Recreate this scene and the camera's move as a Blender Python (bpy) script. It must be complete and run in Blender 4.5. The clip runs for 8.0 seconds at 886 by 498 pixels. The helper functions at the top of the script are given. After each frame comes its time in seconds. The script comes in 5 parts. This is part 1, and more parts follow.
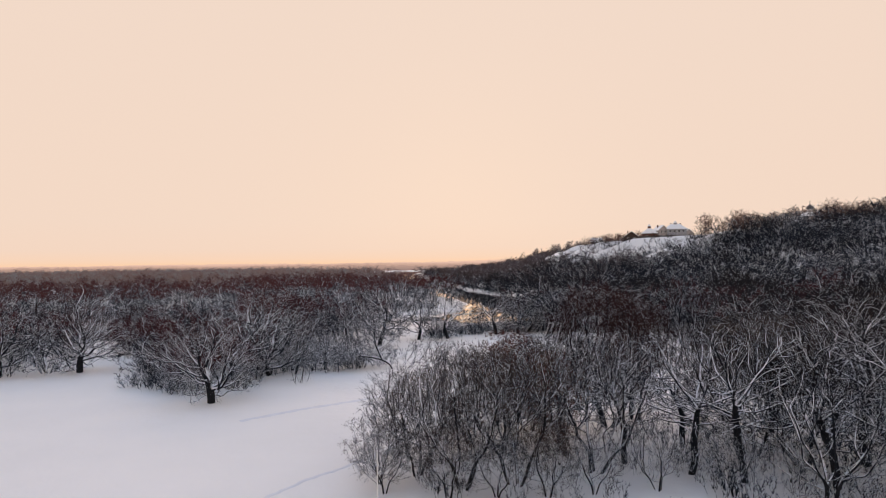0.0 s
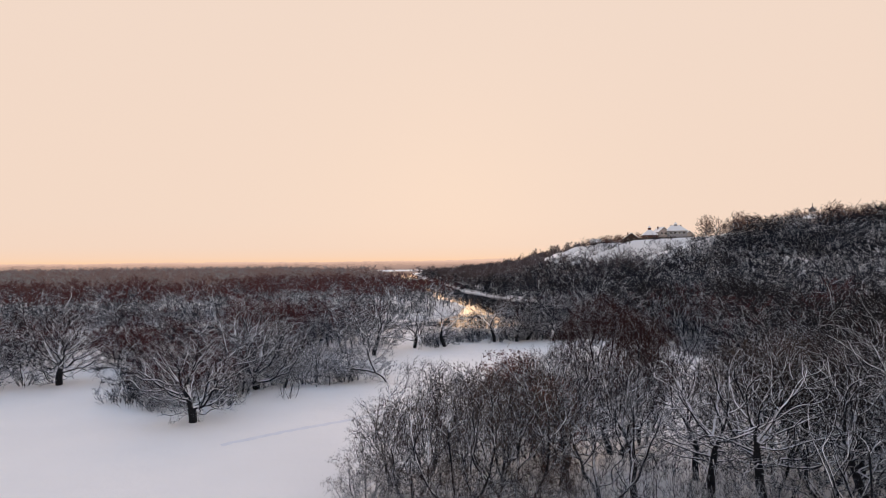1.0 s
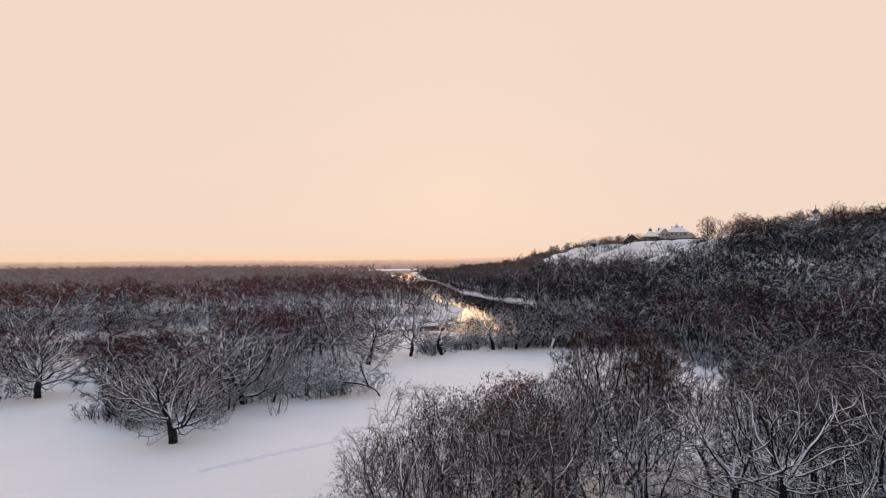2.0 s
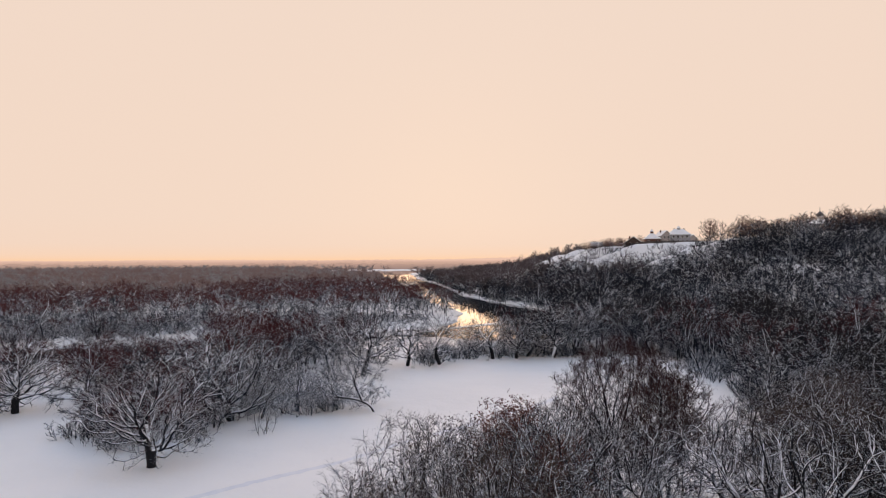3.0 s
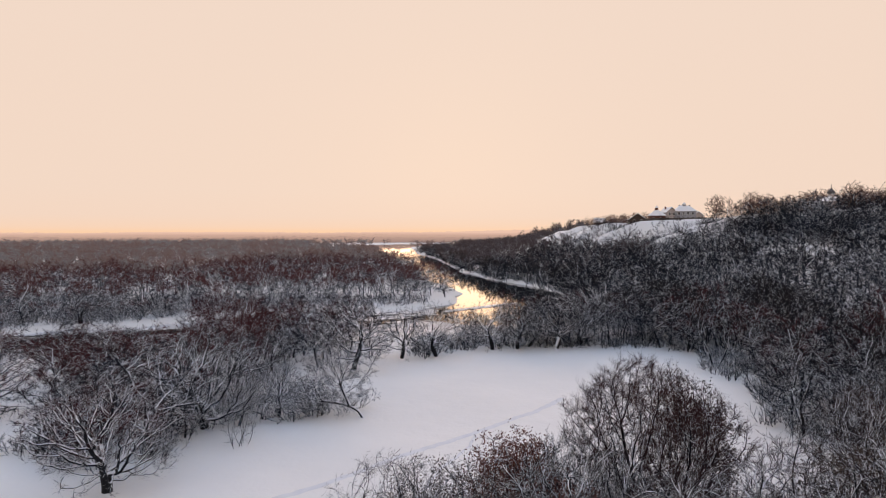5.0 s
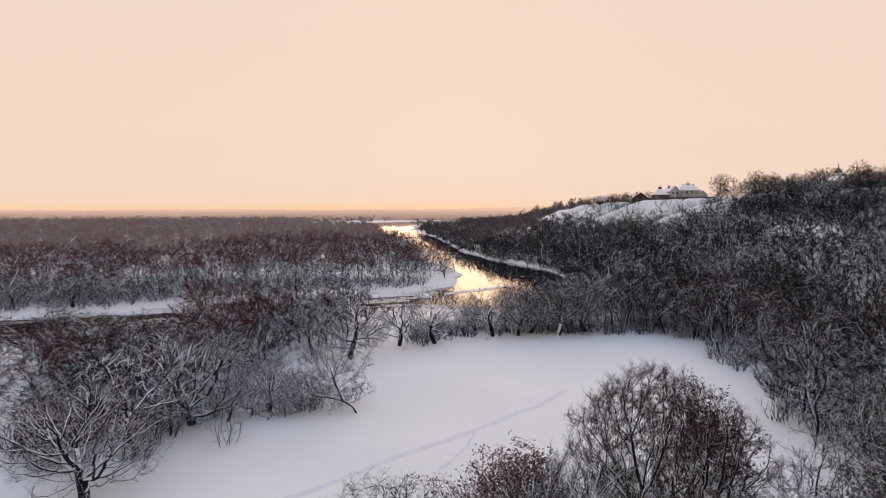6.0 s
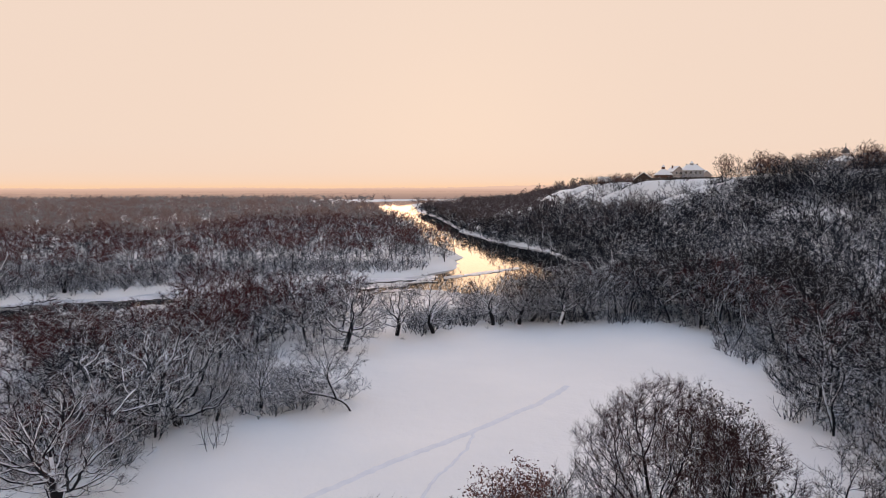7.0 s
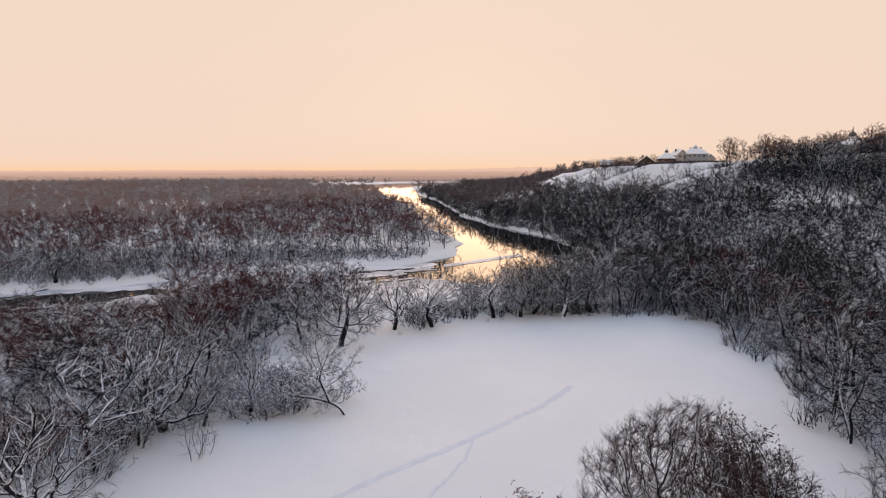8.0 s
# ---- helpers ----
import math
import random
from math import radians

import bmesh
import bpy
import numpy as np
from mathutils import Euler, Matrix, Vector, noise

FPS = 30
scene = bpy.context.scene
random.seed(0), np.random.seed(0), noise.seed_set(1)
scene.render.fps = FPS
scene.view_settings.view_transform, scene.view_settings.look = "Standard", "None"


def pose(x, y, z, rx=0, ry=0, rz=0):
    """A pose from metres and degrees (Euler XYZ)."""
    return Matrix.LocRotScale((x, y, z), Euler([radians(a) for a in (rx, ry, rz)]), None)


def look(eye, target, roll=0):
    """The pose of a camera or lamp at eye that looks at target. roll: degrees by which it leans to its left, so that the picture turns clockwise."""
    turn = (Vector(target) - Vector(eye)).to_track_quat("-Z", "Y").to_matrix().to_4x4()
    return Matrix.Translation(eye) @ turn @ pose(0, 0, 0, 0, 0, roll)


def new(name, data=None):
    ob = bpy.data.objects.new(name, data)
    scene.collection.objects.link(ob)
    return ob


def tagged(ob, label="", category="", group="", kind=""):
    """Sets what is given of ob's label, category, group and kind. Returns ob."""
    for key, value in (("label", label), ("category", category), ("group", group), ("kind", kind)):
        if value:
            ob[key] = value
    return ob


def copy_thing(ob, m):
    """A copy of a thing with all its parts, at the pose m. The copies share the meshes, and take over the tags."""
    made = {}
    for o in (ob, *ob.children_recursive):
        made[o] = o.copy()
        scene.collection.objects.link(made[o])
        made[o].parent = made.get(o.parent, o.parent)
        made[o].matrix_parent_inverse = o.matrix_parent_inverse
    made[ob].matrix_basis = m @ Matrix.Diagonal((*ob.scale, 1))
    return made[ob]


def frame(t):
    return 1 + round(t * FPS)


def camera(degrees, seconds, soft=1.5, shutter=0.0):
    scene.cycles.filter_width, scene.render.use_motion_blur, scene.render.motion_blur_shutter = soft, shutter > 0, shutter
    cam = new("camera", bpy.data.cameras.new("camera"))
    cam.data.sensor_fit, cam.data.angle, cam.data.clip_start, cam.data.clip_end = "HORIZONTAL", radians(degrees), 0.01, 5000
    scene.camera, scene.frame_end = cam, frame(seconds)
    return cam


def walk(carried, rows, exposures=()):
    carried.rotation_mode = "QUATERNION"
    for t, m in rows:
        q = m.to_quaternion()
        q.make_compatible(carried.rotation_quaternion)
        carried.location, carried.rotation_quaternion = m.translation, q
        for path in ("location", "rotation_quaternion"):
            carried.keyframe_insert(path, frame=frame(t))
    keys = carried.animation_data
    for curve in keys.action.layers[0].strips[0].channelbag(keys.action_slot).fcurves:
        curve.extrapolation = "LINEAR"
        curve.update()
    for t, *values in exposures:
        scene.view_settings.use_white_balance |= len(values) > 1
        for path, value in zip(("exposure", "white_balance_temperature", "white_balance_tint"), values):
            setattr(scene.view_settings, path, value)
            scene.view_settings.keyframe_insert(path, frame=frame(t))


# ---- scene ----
# ------------------------------------------------------------------ camera
cam = camera(68.1, 8.0, 1.0)
# seconds, x, y, z, pitch, lean, yaw of the slowly climbing flight
ROWS = [
    (0.0, 0.44, 0.30, 16.48, 1.15, -0.69, 0.29),
    (0.5, 0.57, 2.46, 17.25, 1.12, -0.58, 0.21),
    (1.0, 0.72, 4.61, 17.99, 1.03, -0.49, 0.15),
    (1.5, 0.88, 6.75, 18.70, 0.95, -0.40, 0.10),
    (3.0, 1.41, 13.09, 20.70, 0.89, -0.19, 0.06),
    (3.5, 1.59, 15.18, 21.33, 0.95, -0.14, 0.07),
    (4.0, 1.78, 17.25, 21.94, 0.57, -0.10, 0.09),
    (4.5, 1.96, 19.31, 22.55, -0.43, -0.07, 0.11),
    (6.0, 2.51, 25.41, 24.35, -3.53, -0.02, 0.22),
    (6.5, 2.67, 27.41, 24.95, -4.42, -0.03, 0.26),
    (7.0, 2.83, 29.39, 25.56, -5.42, -0.04, 0.29),
    (7.5, 2.98, 31.36, 26.18, -6.29, -0.06, 0.32),
    (8.0, 3.12, 33.31, 26.81, -7.01, -0.09, 0.35),
]
walk(cam, [(t, pose(x, y, z, 0, 0, yaw) @ pose(0, 0, 0, 90 + pitch) @ pose(0, 0, 0, 0, 0, lean))
           for t, x, y, z, pitch, lean, yaw in ROWS])

# ------------------------------------------------------------------ light
SUN_AZ, SUN_EL = 1.0, 7.0          # degrees right of the flight line, above the horizon


def make_world():
    world = bpy.data.worlds.new("world")
    scene.world = world
    world.use_nodes = True
    nt = world.node_tree
    nt.nodes.clear()
    out = nt.nodes.new("ShaderNodeOutputWorld")
    bg = nt.nodes.new("ShaderNodeBackground")
    sky = nt.nodes.new("ShaderNodeTexSky")
    sky.sky_type = "NISHITA"
    sky.sun_disc = False
    sky.sun_elevation = radians(SUN_EL)
    sky.sun_rotation = radians(SUN_AZ)
    sky.dust_density = 3.0
    scale = nt.nodes.new("ShaderNodeVectorMath")
    scale.operation = "SCALE"
    scale.inputs[3].default_value = 0.10
    coord = nt.nodes.new("ShaderNodeTexCoord")
    sep = nt.nodes.new("ShaderNodeSeparateXYZ")
    ramp = nt.nodes.new("ShaderNodeValToRGB")
    # evening veil of thin cloud: warm low down, pale lilac overhead
    stops = [(0.0, (0.98, 0.64, 0.41)), (0.006, (0.95, 0.67, 0.49)), (0.022, (0.91, 0.685, 0.545)), (0.06, (0.90, 0.695, 0.565)),
             (0.38, (0.885, 0.70, 0.584)), (0.52, (0.80, 0.68, 0.63)), (0.74, (0.51, 0.578, 0.68)), (1.0, (0.28, 0.485, 0.87))]
    e = ramp.color_ramp.elements
    while len(e) < len(stops):
        e.new(0.5)
    for el, (p, c) in zip(e, stops):
        el.position, el.color = p, (*c, 1)
    mix = nt.nodes.new("ShaderNodeMix")
    mix.data_type = "RGBA"
    mix.inputs[0].default_value = 0.993
    nt.links.new(coord.outputs["Generated"], sep.inputs[0])
    nt.links.new(sep.outputs["Z"], ramp.inputs[0])
    nt.links.new(sky.outputs[0], scale.inputs[0])
    nt.links.new(scale.outputs[0], mix.inputs[6])
    nt.links.new(ramp.outputs[0], mix.inputs[7])
    nt.links.new(mix.outputs[2], bg.inputs[0])
    bg.inputs[1].default_value = 1.0
    nt.links.new(bg.outputs[0], out.inputs[0])


make_world()
sun = new("sun", bpy.data.lights.new("sun", "SUN"))
sun.data.energy, sun.data.angle, sun.data.color = 1.85, radians(64), (1.0, 0.62, 0.35)
sun_dir = Vector((math.sin(radians(SUN_AZ)) * math.cos(radians(SUN_EL)), math.cos(radians(SUN_AZ)) * math.cos(radians(SUN_EL)), math.sin(radians(SUN_EL))))
sun.matrix_world = look(sun_dir * 100, (0, 0, 0))
scene.view_settings.exposure = 0.0

# ------------------------------------------------------------------ materials


def material(name):
    m = bpy.data.materials.new(name)
    m.use_nodes = True
    return m, m.node_tree, m.node_tree.nodes["Principled BSDF"]


def node(nt, kind, **inputs):
    n = nt.nodes.new(kind)
    for k, v in inputs.items():
        n.inputs[k.replace("_", " ")].default_value = v
    return n


def noise_of(nt, scale, detail=3.0, vec=None):
    n = node(nt, "ShaderNodeTexNoise", Scale=scale, Detail=detail)
    if vec is None:
        vec = nt.nodes.new("ShaderNodeNewGeometry").outputs["Position"]
    nt.links.new(vec, n.inputs["Vector"])
    return n.outputs["Fac"]


def maprange(nt, value, a, b, c=0.0, d=1.0):
    n = nt.nodes.new("ShaderNodeMapRange")
    n.interpolation_type = "SMOOTHSTEP"
    nt.links.new(value, n.inputs[0])
    for i, v in zip((1, 2, 3, 4), (a, b, c, d)):
        n.inputs[i].default_value = v
    return n.outputs[0]


def mixed(nt, fac, a, b):
    n = nt.nodes.new("ShaderNodeMix")
    n.data_type = "RGBA"
    if isinstance(fac, float):
        n.inputs[0].default_value = fac
    else:
        nt.links.new(fac, n.inputs[0])
    for i, c in ((6, a), (7, b)):
        if isinstance(c, tuple):
            n.inputs[i].default_value = (*c, 1)
        else:
            nt.links.new(c, n.inputs[i])
    return n.outputs[2]


def arith(nt, op, a, b):
    n = nt.nodes.new("ShaderNodeMath")
    n.operation = op
    for i, v in enumerate((a, b)):
        if isinstance(v, (int, float)):
            n.inputs[i].default_value = v
        else:
            nt.links.new(v, n.inputs[i])
    return n.outputs[0]


def bump(nt, bsdf, height, strength, distance):
    b = nt.nodes.new("ShaderNodeBump")
    b.inputs["Strength"].default_value, b.inputs["Distance"].default_value = strength, distance
    nt.links.new(height, b.inputs["Height"])
    nt.links.new(b.outputs[0], bsdf.inputs["Normal"])


SNOW = (0.80, 0.825, 0.87)


def snow_material():
    m, nt, b = material("snow")
    tone = mixed(nt, maprange(nt, noise_of(nt, 0.05, 4), 0.35, 0.7), (0.845, 0.845, 0.845), (0.89, 0.885, 0.88))
    nt.links.new(tone, b.inputs["Base Color"])
    b.inputs["Roughness"].default_value = 0.75
    b.inputs["Specular IOR Level"].default_value = 0.25
    h = arith(nt, "ADD", noise_of(nt, 0.25, 5), arith(nt, "MULTIPLY", noise_of(nt, 2.5, 4), 0.15))
    bump(nt, b, h, 0.5, 0.35)
    return m


def snowy(name, dark, light, lo, hi, patch=0.3, grain=6.0, regional=None, spread=0.05, edge=0.5, crest=None, vary=0.0, clump=0.55, stand=0.0):
    """Bark or twigs with snow or hoar frost lying on whatever faces up. crest: heights between which bare young shoots of another colour take over."""
    m, nt, b = material(name)
    geo = nt.nodes.new("ShaderNodeNewGeometry")
    sep = nt.nodes.new("ShaderNodeSeparateXYZ")
    nt.links.new(geo.outputs["Normal"], sep.inputs[0])
    bark = mixed(nt, maprange(nt, noise_of(nt, grain, 4), 0.3, 0.7), dark, light)
    if regional:
        where = maprange(nt, noise_of(nt, spread, 2), edge - 0.08, edge + 0.08)
        bark = mixed(nt, where, bark, regional)
    up = arith(nt, "ADD", sep.outputs["Z"], arith(nt, "MULTIPLY", arith(nt, "SUBTRACT", noise_of(nt, clump, 3), 0.5), patch * 2.4))
    up = arith(nt, "ADD", up, arith(nt, "MULTIPLY", arith(nt, "SUBTRACT", geo.outputs["Random Per Island"], 0.5), patch * 0.3))
    if crest:
        z0, z1, shoots = crest
        own = nt.nodes.new("ShaderNodeSeparateXYZ")
        nt.links.new(nt.nodes.new("ShaderNodeTexCoord").outputs["Object"], own.inputs[0])
        high = arith(nt, "ADD", own.outputs["Z"], arith(nt, "MULTIPLY", arith(nt, "SUBTRACT", noise_of(nt, 0.35, 3), 0.5), 4.0))
        high = maprange(nt, high, z0, z1)
        bark = mixed(nt, high, bark, shoots)
        up = arith(nt, "SUBTRACT", up, arith(nt, "MULTIPLY", high, 0.45))
    if stand:                                  # snowier and barer stands, a tree or two across
        up = arith(nt, "ADD", up, arith(nt, "MULTIPLY", arith(nt, "SUBTRACT", noise_of(nt, 0.13, 2), 0.5), stand))
    if vary:                                   # some trees carry more snow than others
        each = nt.nodes.new("ShaderNodeObjectInfo").outputs["Random"]
        up = arith(nt, "ADD", up, arith(nt, "MULTIPLY", arith(nt, "SUBTRACT", each, 0.5), vary))
    nt.links.new(mixed(nt, maprange(nt, up, lo, hi), bark, SNOW), b.inputs["Base Color"])
    b.inputs["Roughness"].default_value = 0.85
    b.inputs["Specular IOR Level"].default_value = 0.2
    bump(nt, b, noise_of(nt, 14.0, 4), 0.5, 0.03)
    return m


def plain(name, a, c, grain=4.0, rough=0.8, relief=0.3, metal=0.0):
    m, nt, b = material(name)
    nt.links.new(mixed(nt, maprange(nt, noise_of(nt, grain, 4), 0.3, 0.7), a, c), b.inputs["Base Color"])
    b.inputs["Roughness"].default_value, b.inputs["Metallic"].default_value = rough, metal
    bump(nt, b, noise_of(nt, grain * 4, 3), relief, 0.02)
    return m


def water_material():
    m, nt, b = material("water")
    b.inputs["Base Color"].default_value = (0.010, 0.012, 0.014, 1)
    b.inputs["Roughness"].default_value = 0.04
    b.inputs["IOR"].default_value = 1.28
    b.inputs["Specular IOR Level"].default_value = 0.5
    bump(nt, b, noise_of(nt, 0.35, 3), 0.028, 0.08)
    return m


def ice_material():
    m, nt, b = material("ice_with_snow")
    tone = mixed(nt, maprange(nt, noise_of(nt, 0.12, 5), 0.42, 0.62), (0.50, 0.53, 0.57), (0.80, 0.80, 0.82))
    nt.links.new(tone, b.inputs["Base Color"])
    b.inputs["Roughness"].default_value = 0.55
    b.inputs["Specular IOR Level"].default_value = 0.5
    bump(nt, b, noise_of(nt, 0.6, 4), 0.2, 0.05)
    return m


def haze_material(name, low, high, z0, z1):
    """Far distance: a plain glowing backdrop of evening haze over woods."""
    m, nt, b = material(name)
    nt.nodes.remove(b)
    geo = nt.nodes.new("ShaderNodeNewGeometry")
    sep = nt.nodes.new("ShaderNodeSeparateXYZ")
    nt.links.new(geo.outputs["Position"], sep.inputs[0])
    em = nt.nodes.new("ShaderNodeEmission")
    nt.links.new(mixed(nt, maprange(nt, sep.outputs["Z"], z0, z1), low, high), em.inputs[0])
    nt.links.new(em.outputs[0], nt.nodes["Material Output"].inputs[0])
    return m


M_SNOW = snow_material()
MAROON, UMBER, INK = (0.070, 0.0205, 0.0225), (0.038, 0.0190, 0.0180), (0.013, 0.0115, 0.0140)
M_BARK = snowy("bark", (0.006, 0.0075, 0.011), (0.013, 0.016, 0.023), 0.12, 0.30, 0.30, clump=2.0)
M_TRUNK = snowy("trunk_bark", (0.006, 0.0075, 0.011), (0.017, 0.017, 0.021), 0.26, 0.50, 0.25)
M_TWIG = snowy("twigs", (0.005, 0.0075, 0.013), (0.013, 0.017, 0.026), 0.70, 1.2, 0.5, crest=(5.5, 8.5, INK), vary=0.6)
M_HILL_TWIG = snowy("hillside_twigs", (0.004, 0.0065, 0.012), (0.010, 0.013, 0.022), 0.80, 1.2, 0.5, regional=(0.015, 0.0120, 0.0135), edge=0.57, stand=1.8)
M_TWIG_RED = snowy("red_twigs", (0.009, 0.0105, 0.016), (0.021, 0.0205, 0.028), 0.58, 1.15, 0.5, crest=(2.8, 5.6, MAROON), vary=0.6)
M_TWIG_BROWN = snowy("brown_twigs", (0.008, 0.0100, 0.015), (0.020, 0.0200, 0.027), 0.58, 1.15, 0.5, crest=(4.8, 8.2, UMBER), vary=0.6)
M_DOME = snowy("fine_maroon_twigs", (0.008, 0.0095, 0.014), (0.019, 0.0185, 0.025), 0.62, 1.15, 0.45, crest=(5.0, 10.0, (0.041, 0.0180, 0.0190)))
M_FROST = snowy("frosted_twigs", (0.010, 0.014, 0.022), (0.030, 0.036, 0.048), 0.25, 0.90, 0.5, stand=0.9)
M_HOAR = snowy("hoar_frosted_twigs", (0.05, 0.058, 0.07), (0.13, 0.145, 0.165), 0.0, 0.75, 0.50)
M_WOODS = snowy("woods_twigs", (0.016, 0.020, 0.028), (0.048, 0.055, 0.068), 0.20, 0.90, 0.5, stand=1.6)
M_TOP = snowy("reddish_treetops", (0.058, 0.0195, 0.0205), (0.112, 0.041, 0.040), 0.85, 1.3, 0.45)
M_CREST = snowy("crest_twigs", (0.082, 0.045, 0.037), (0.155, 0.086, 0.068), 1.0, 1.4, 0.4)
# far twigs: distance haze is put into these paler base colours
M_FAR = snowy("far_hazy_twigs", (0.20, 0.20, 0.205), (0.31, 0.305, 0.30), 0.80, 1.5, 0.4, regional=(0.24, 0.175, 0.16), spread=0.016)
M_FAR_TOP = snowy("far_hazy_reddish_treetops", (0.17, 0.115, 0.11), (0.28, 0.195, 0.18), 1.0, 1.4, 0.4)
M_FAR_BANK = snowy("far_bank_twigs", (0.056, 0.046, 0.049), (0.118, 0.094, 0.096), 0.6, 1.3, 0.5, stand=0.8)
M_DARK = snowy("dense_dark_twigs", (0.008, 0.0075, 0.009), (0.019, 0.0155, 0.016), 1.0, 1.5, 0.4)
M_WOODS_BARK = snowy("woods_bark", (0.004, 0.006, 0.011), (0.011, 0.014, 0.021), -0.02, 0.24, 0.3, stand=0.9)
# packed snow, its bluish grey also carrying the shade of a trodden groove
M_PACKED = plain("shaded_packed_snow", (0.72, 0.745, 0.80), (0.78, 0.80, 0.84), 0.8, 0.7, 0.6)
M_LEAF = plain("dry_leaves", (0.040, 0.032, 0.028), (0.090, 0.074, 0.062), 3.0)
M_LEAF_RED = plain("russet_leaves", (0.085, 0.030, 0.024), (0.17, 0.064, 0.046), 3.0)
M_WATER = water_material()
M_ICE = ice_material()
M_POLE = plain("white_painted_metal", (0.72, 0.70, 0.68), (0.80, 0.79, 0.77), 3.0, 0.5, 0.1)

# ------------------------------------------------------------------ mesh helpers


def mesh_of(name, V, faces, mats, index=None, smooth=True):
    """A mesh from arrays: faces is a list of integer arrays, each (n, 3) or (n, 4)."""
    me = bpy.data.meshes.new(name)
    V = np.asarray(V, dtype=np.float32)
    faces = [f for f in faces if len(f)]
    loops = np.concatenate([f.ravel() for f in faces]).astype(np.int32)
    sizes = np.concatenate([np.full(len(f), f.shape[1]) for f in faces])
    starts = np.concatenate([[0], np.cumsum(sizes)[:-1]]).astype(np.int32)
    me.vertices.add(len(V))
    me.vertices.foreach_set("co", V.ravel())
    me.loops.add(len(loops))
    me.loops.foreach_set("vertex_index", loops)
    me.polygons.add(len(sizes))
    me.polygons.foreach_set("loop_start", starts)
    for m in mats if isinstance(mats, (list, tuple)) else [mats]:
        me.materials.append(m)
    if index is not None:
        me.polygons.foreach_set("material_index", np.asarray(index, dtype=np.int32))
    me.polygons.foreach_set("use_smooth", np.full(len(sizes), smooth))
    me.update(calc_edges=True)
    return me


def part(name, bm, mat, parent, label=""):
    """Links a bmesh or a mesh as one mesh object under a thing or a part."""
    if isinstance(bm, bmesh.types.BMesh):
        me = bpy.data.meshes.new(name)
        bm.to_mesh(me)
        bm.free()
        me.materials.append(mat)
    else:
        me = bm
    ob = new(name, me)
    ob.parent = parent
    return tagged(ob, label)


def thing(name, label, category, m, group="", kind=""):
    ob = new(name)
    ob.empty_display_size = 0.3
    ob.matrix_basis = m
    return tagged(ob, label, category, group, kind)


def unit(v):
    return v / np.maximum(np.linalg.norm(v, axis=-1, keepdims=True), 1e-9)


def tubes(P, R, sides):
    """Tapered tubes along polylines P (n, k, 3) with radii R (n, k): vertices and quads."""
    n, k, _ = P.shape
    d = np.empty_like(P)
    d[:, 1:-1] = P[:, 2:] - P[:, :-2]
    d[:, 0], d[:, -1] = P[:, 1] - P[:, 0], P[:, -1] - P[:, -2]
    d = unit(d)
    ref = np.where(np.abs(d[..., 2:3]) > 0.9, np.array([1.0, 0, 0]), np.array([0, 0, 1.0]))
    u = unit(np.cross(d, ref))
    v = np.cross(u, d)
    a = np.arange(sides) * 2 * np.pi / sides + np.pi / 2
    ring = P[:, :, None] + R[:, :, None, None] * (np.cos(a)[:, None] * u[:, :, None] + np.sin(a)[:, None] * v[:, :, None])
    base = (np.arange(n) * k * sides)[:, None, None] + (np.arange(k - 1) * sides)[None, :, None]
    i = np.arange(sides)[None, None]
    j = (np.arange(sides) + 1) % sides
    q = np.stack([base + i, base + j, base + sides + j, base + sides + i], -1).reshape(-1, 4)
    return ring.reshape(-1, 3), q


def cones(P, R):
    """Three-sided pointed twigs from P[:, 0] to P[:, -1]: vertices and triangles."""
    n = len(P)
    d = unit(P[:, -1] - P[:, 0])
    ref = np.where(np.abs(d[:, 2:3]) > 0.9, np.array([1.0, 0, 0]), np.array([0, 0, 1.0]))
    u = unit(np.cross(d, ref))
    v = np.cross(u, d)
    a = np.arange(3) * 2 * np.pi / 3 + np.pi / 2
    ring = P[:, None, 0] + R[:, :1, None] * (np.cos(a)[:, None] * u[:, None] + np.sin(a)[:, None] * v[:, None])
    V = np.concatenate([ring, P[:, None, -1]], 1).reshape(-1, 3)
    b = (np.arange(n) * 4)[:, None]
    T = np.concatenate([b + np.array([[0, 1, 3]]), b + np.array([[1, 2, 3]]), b + np.array([[2, 0, 3]])])
    return V, T


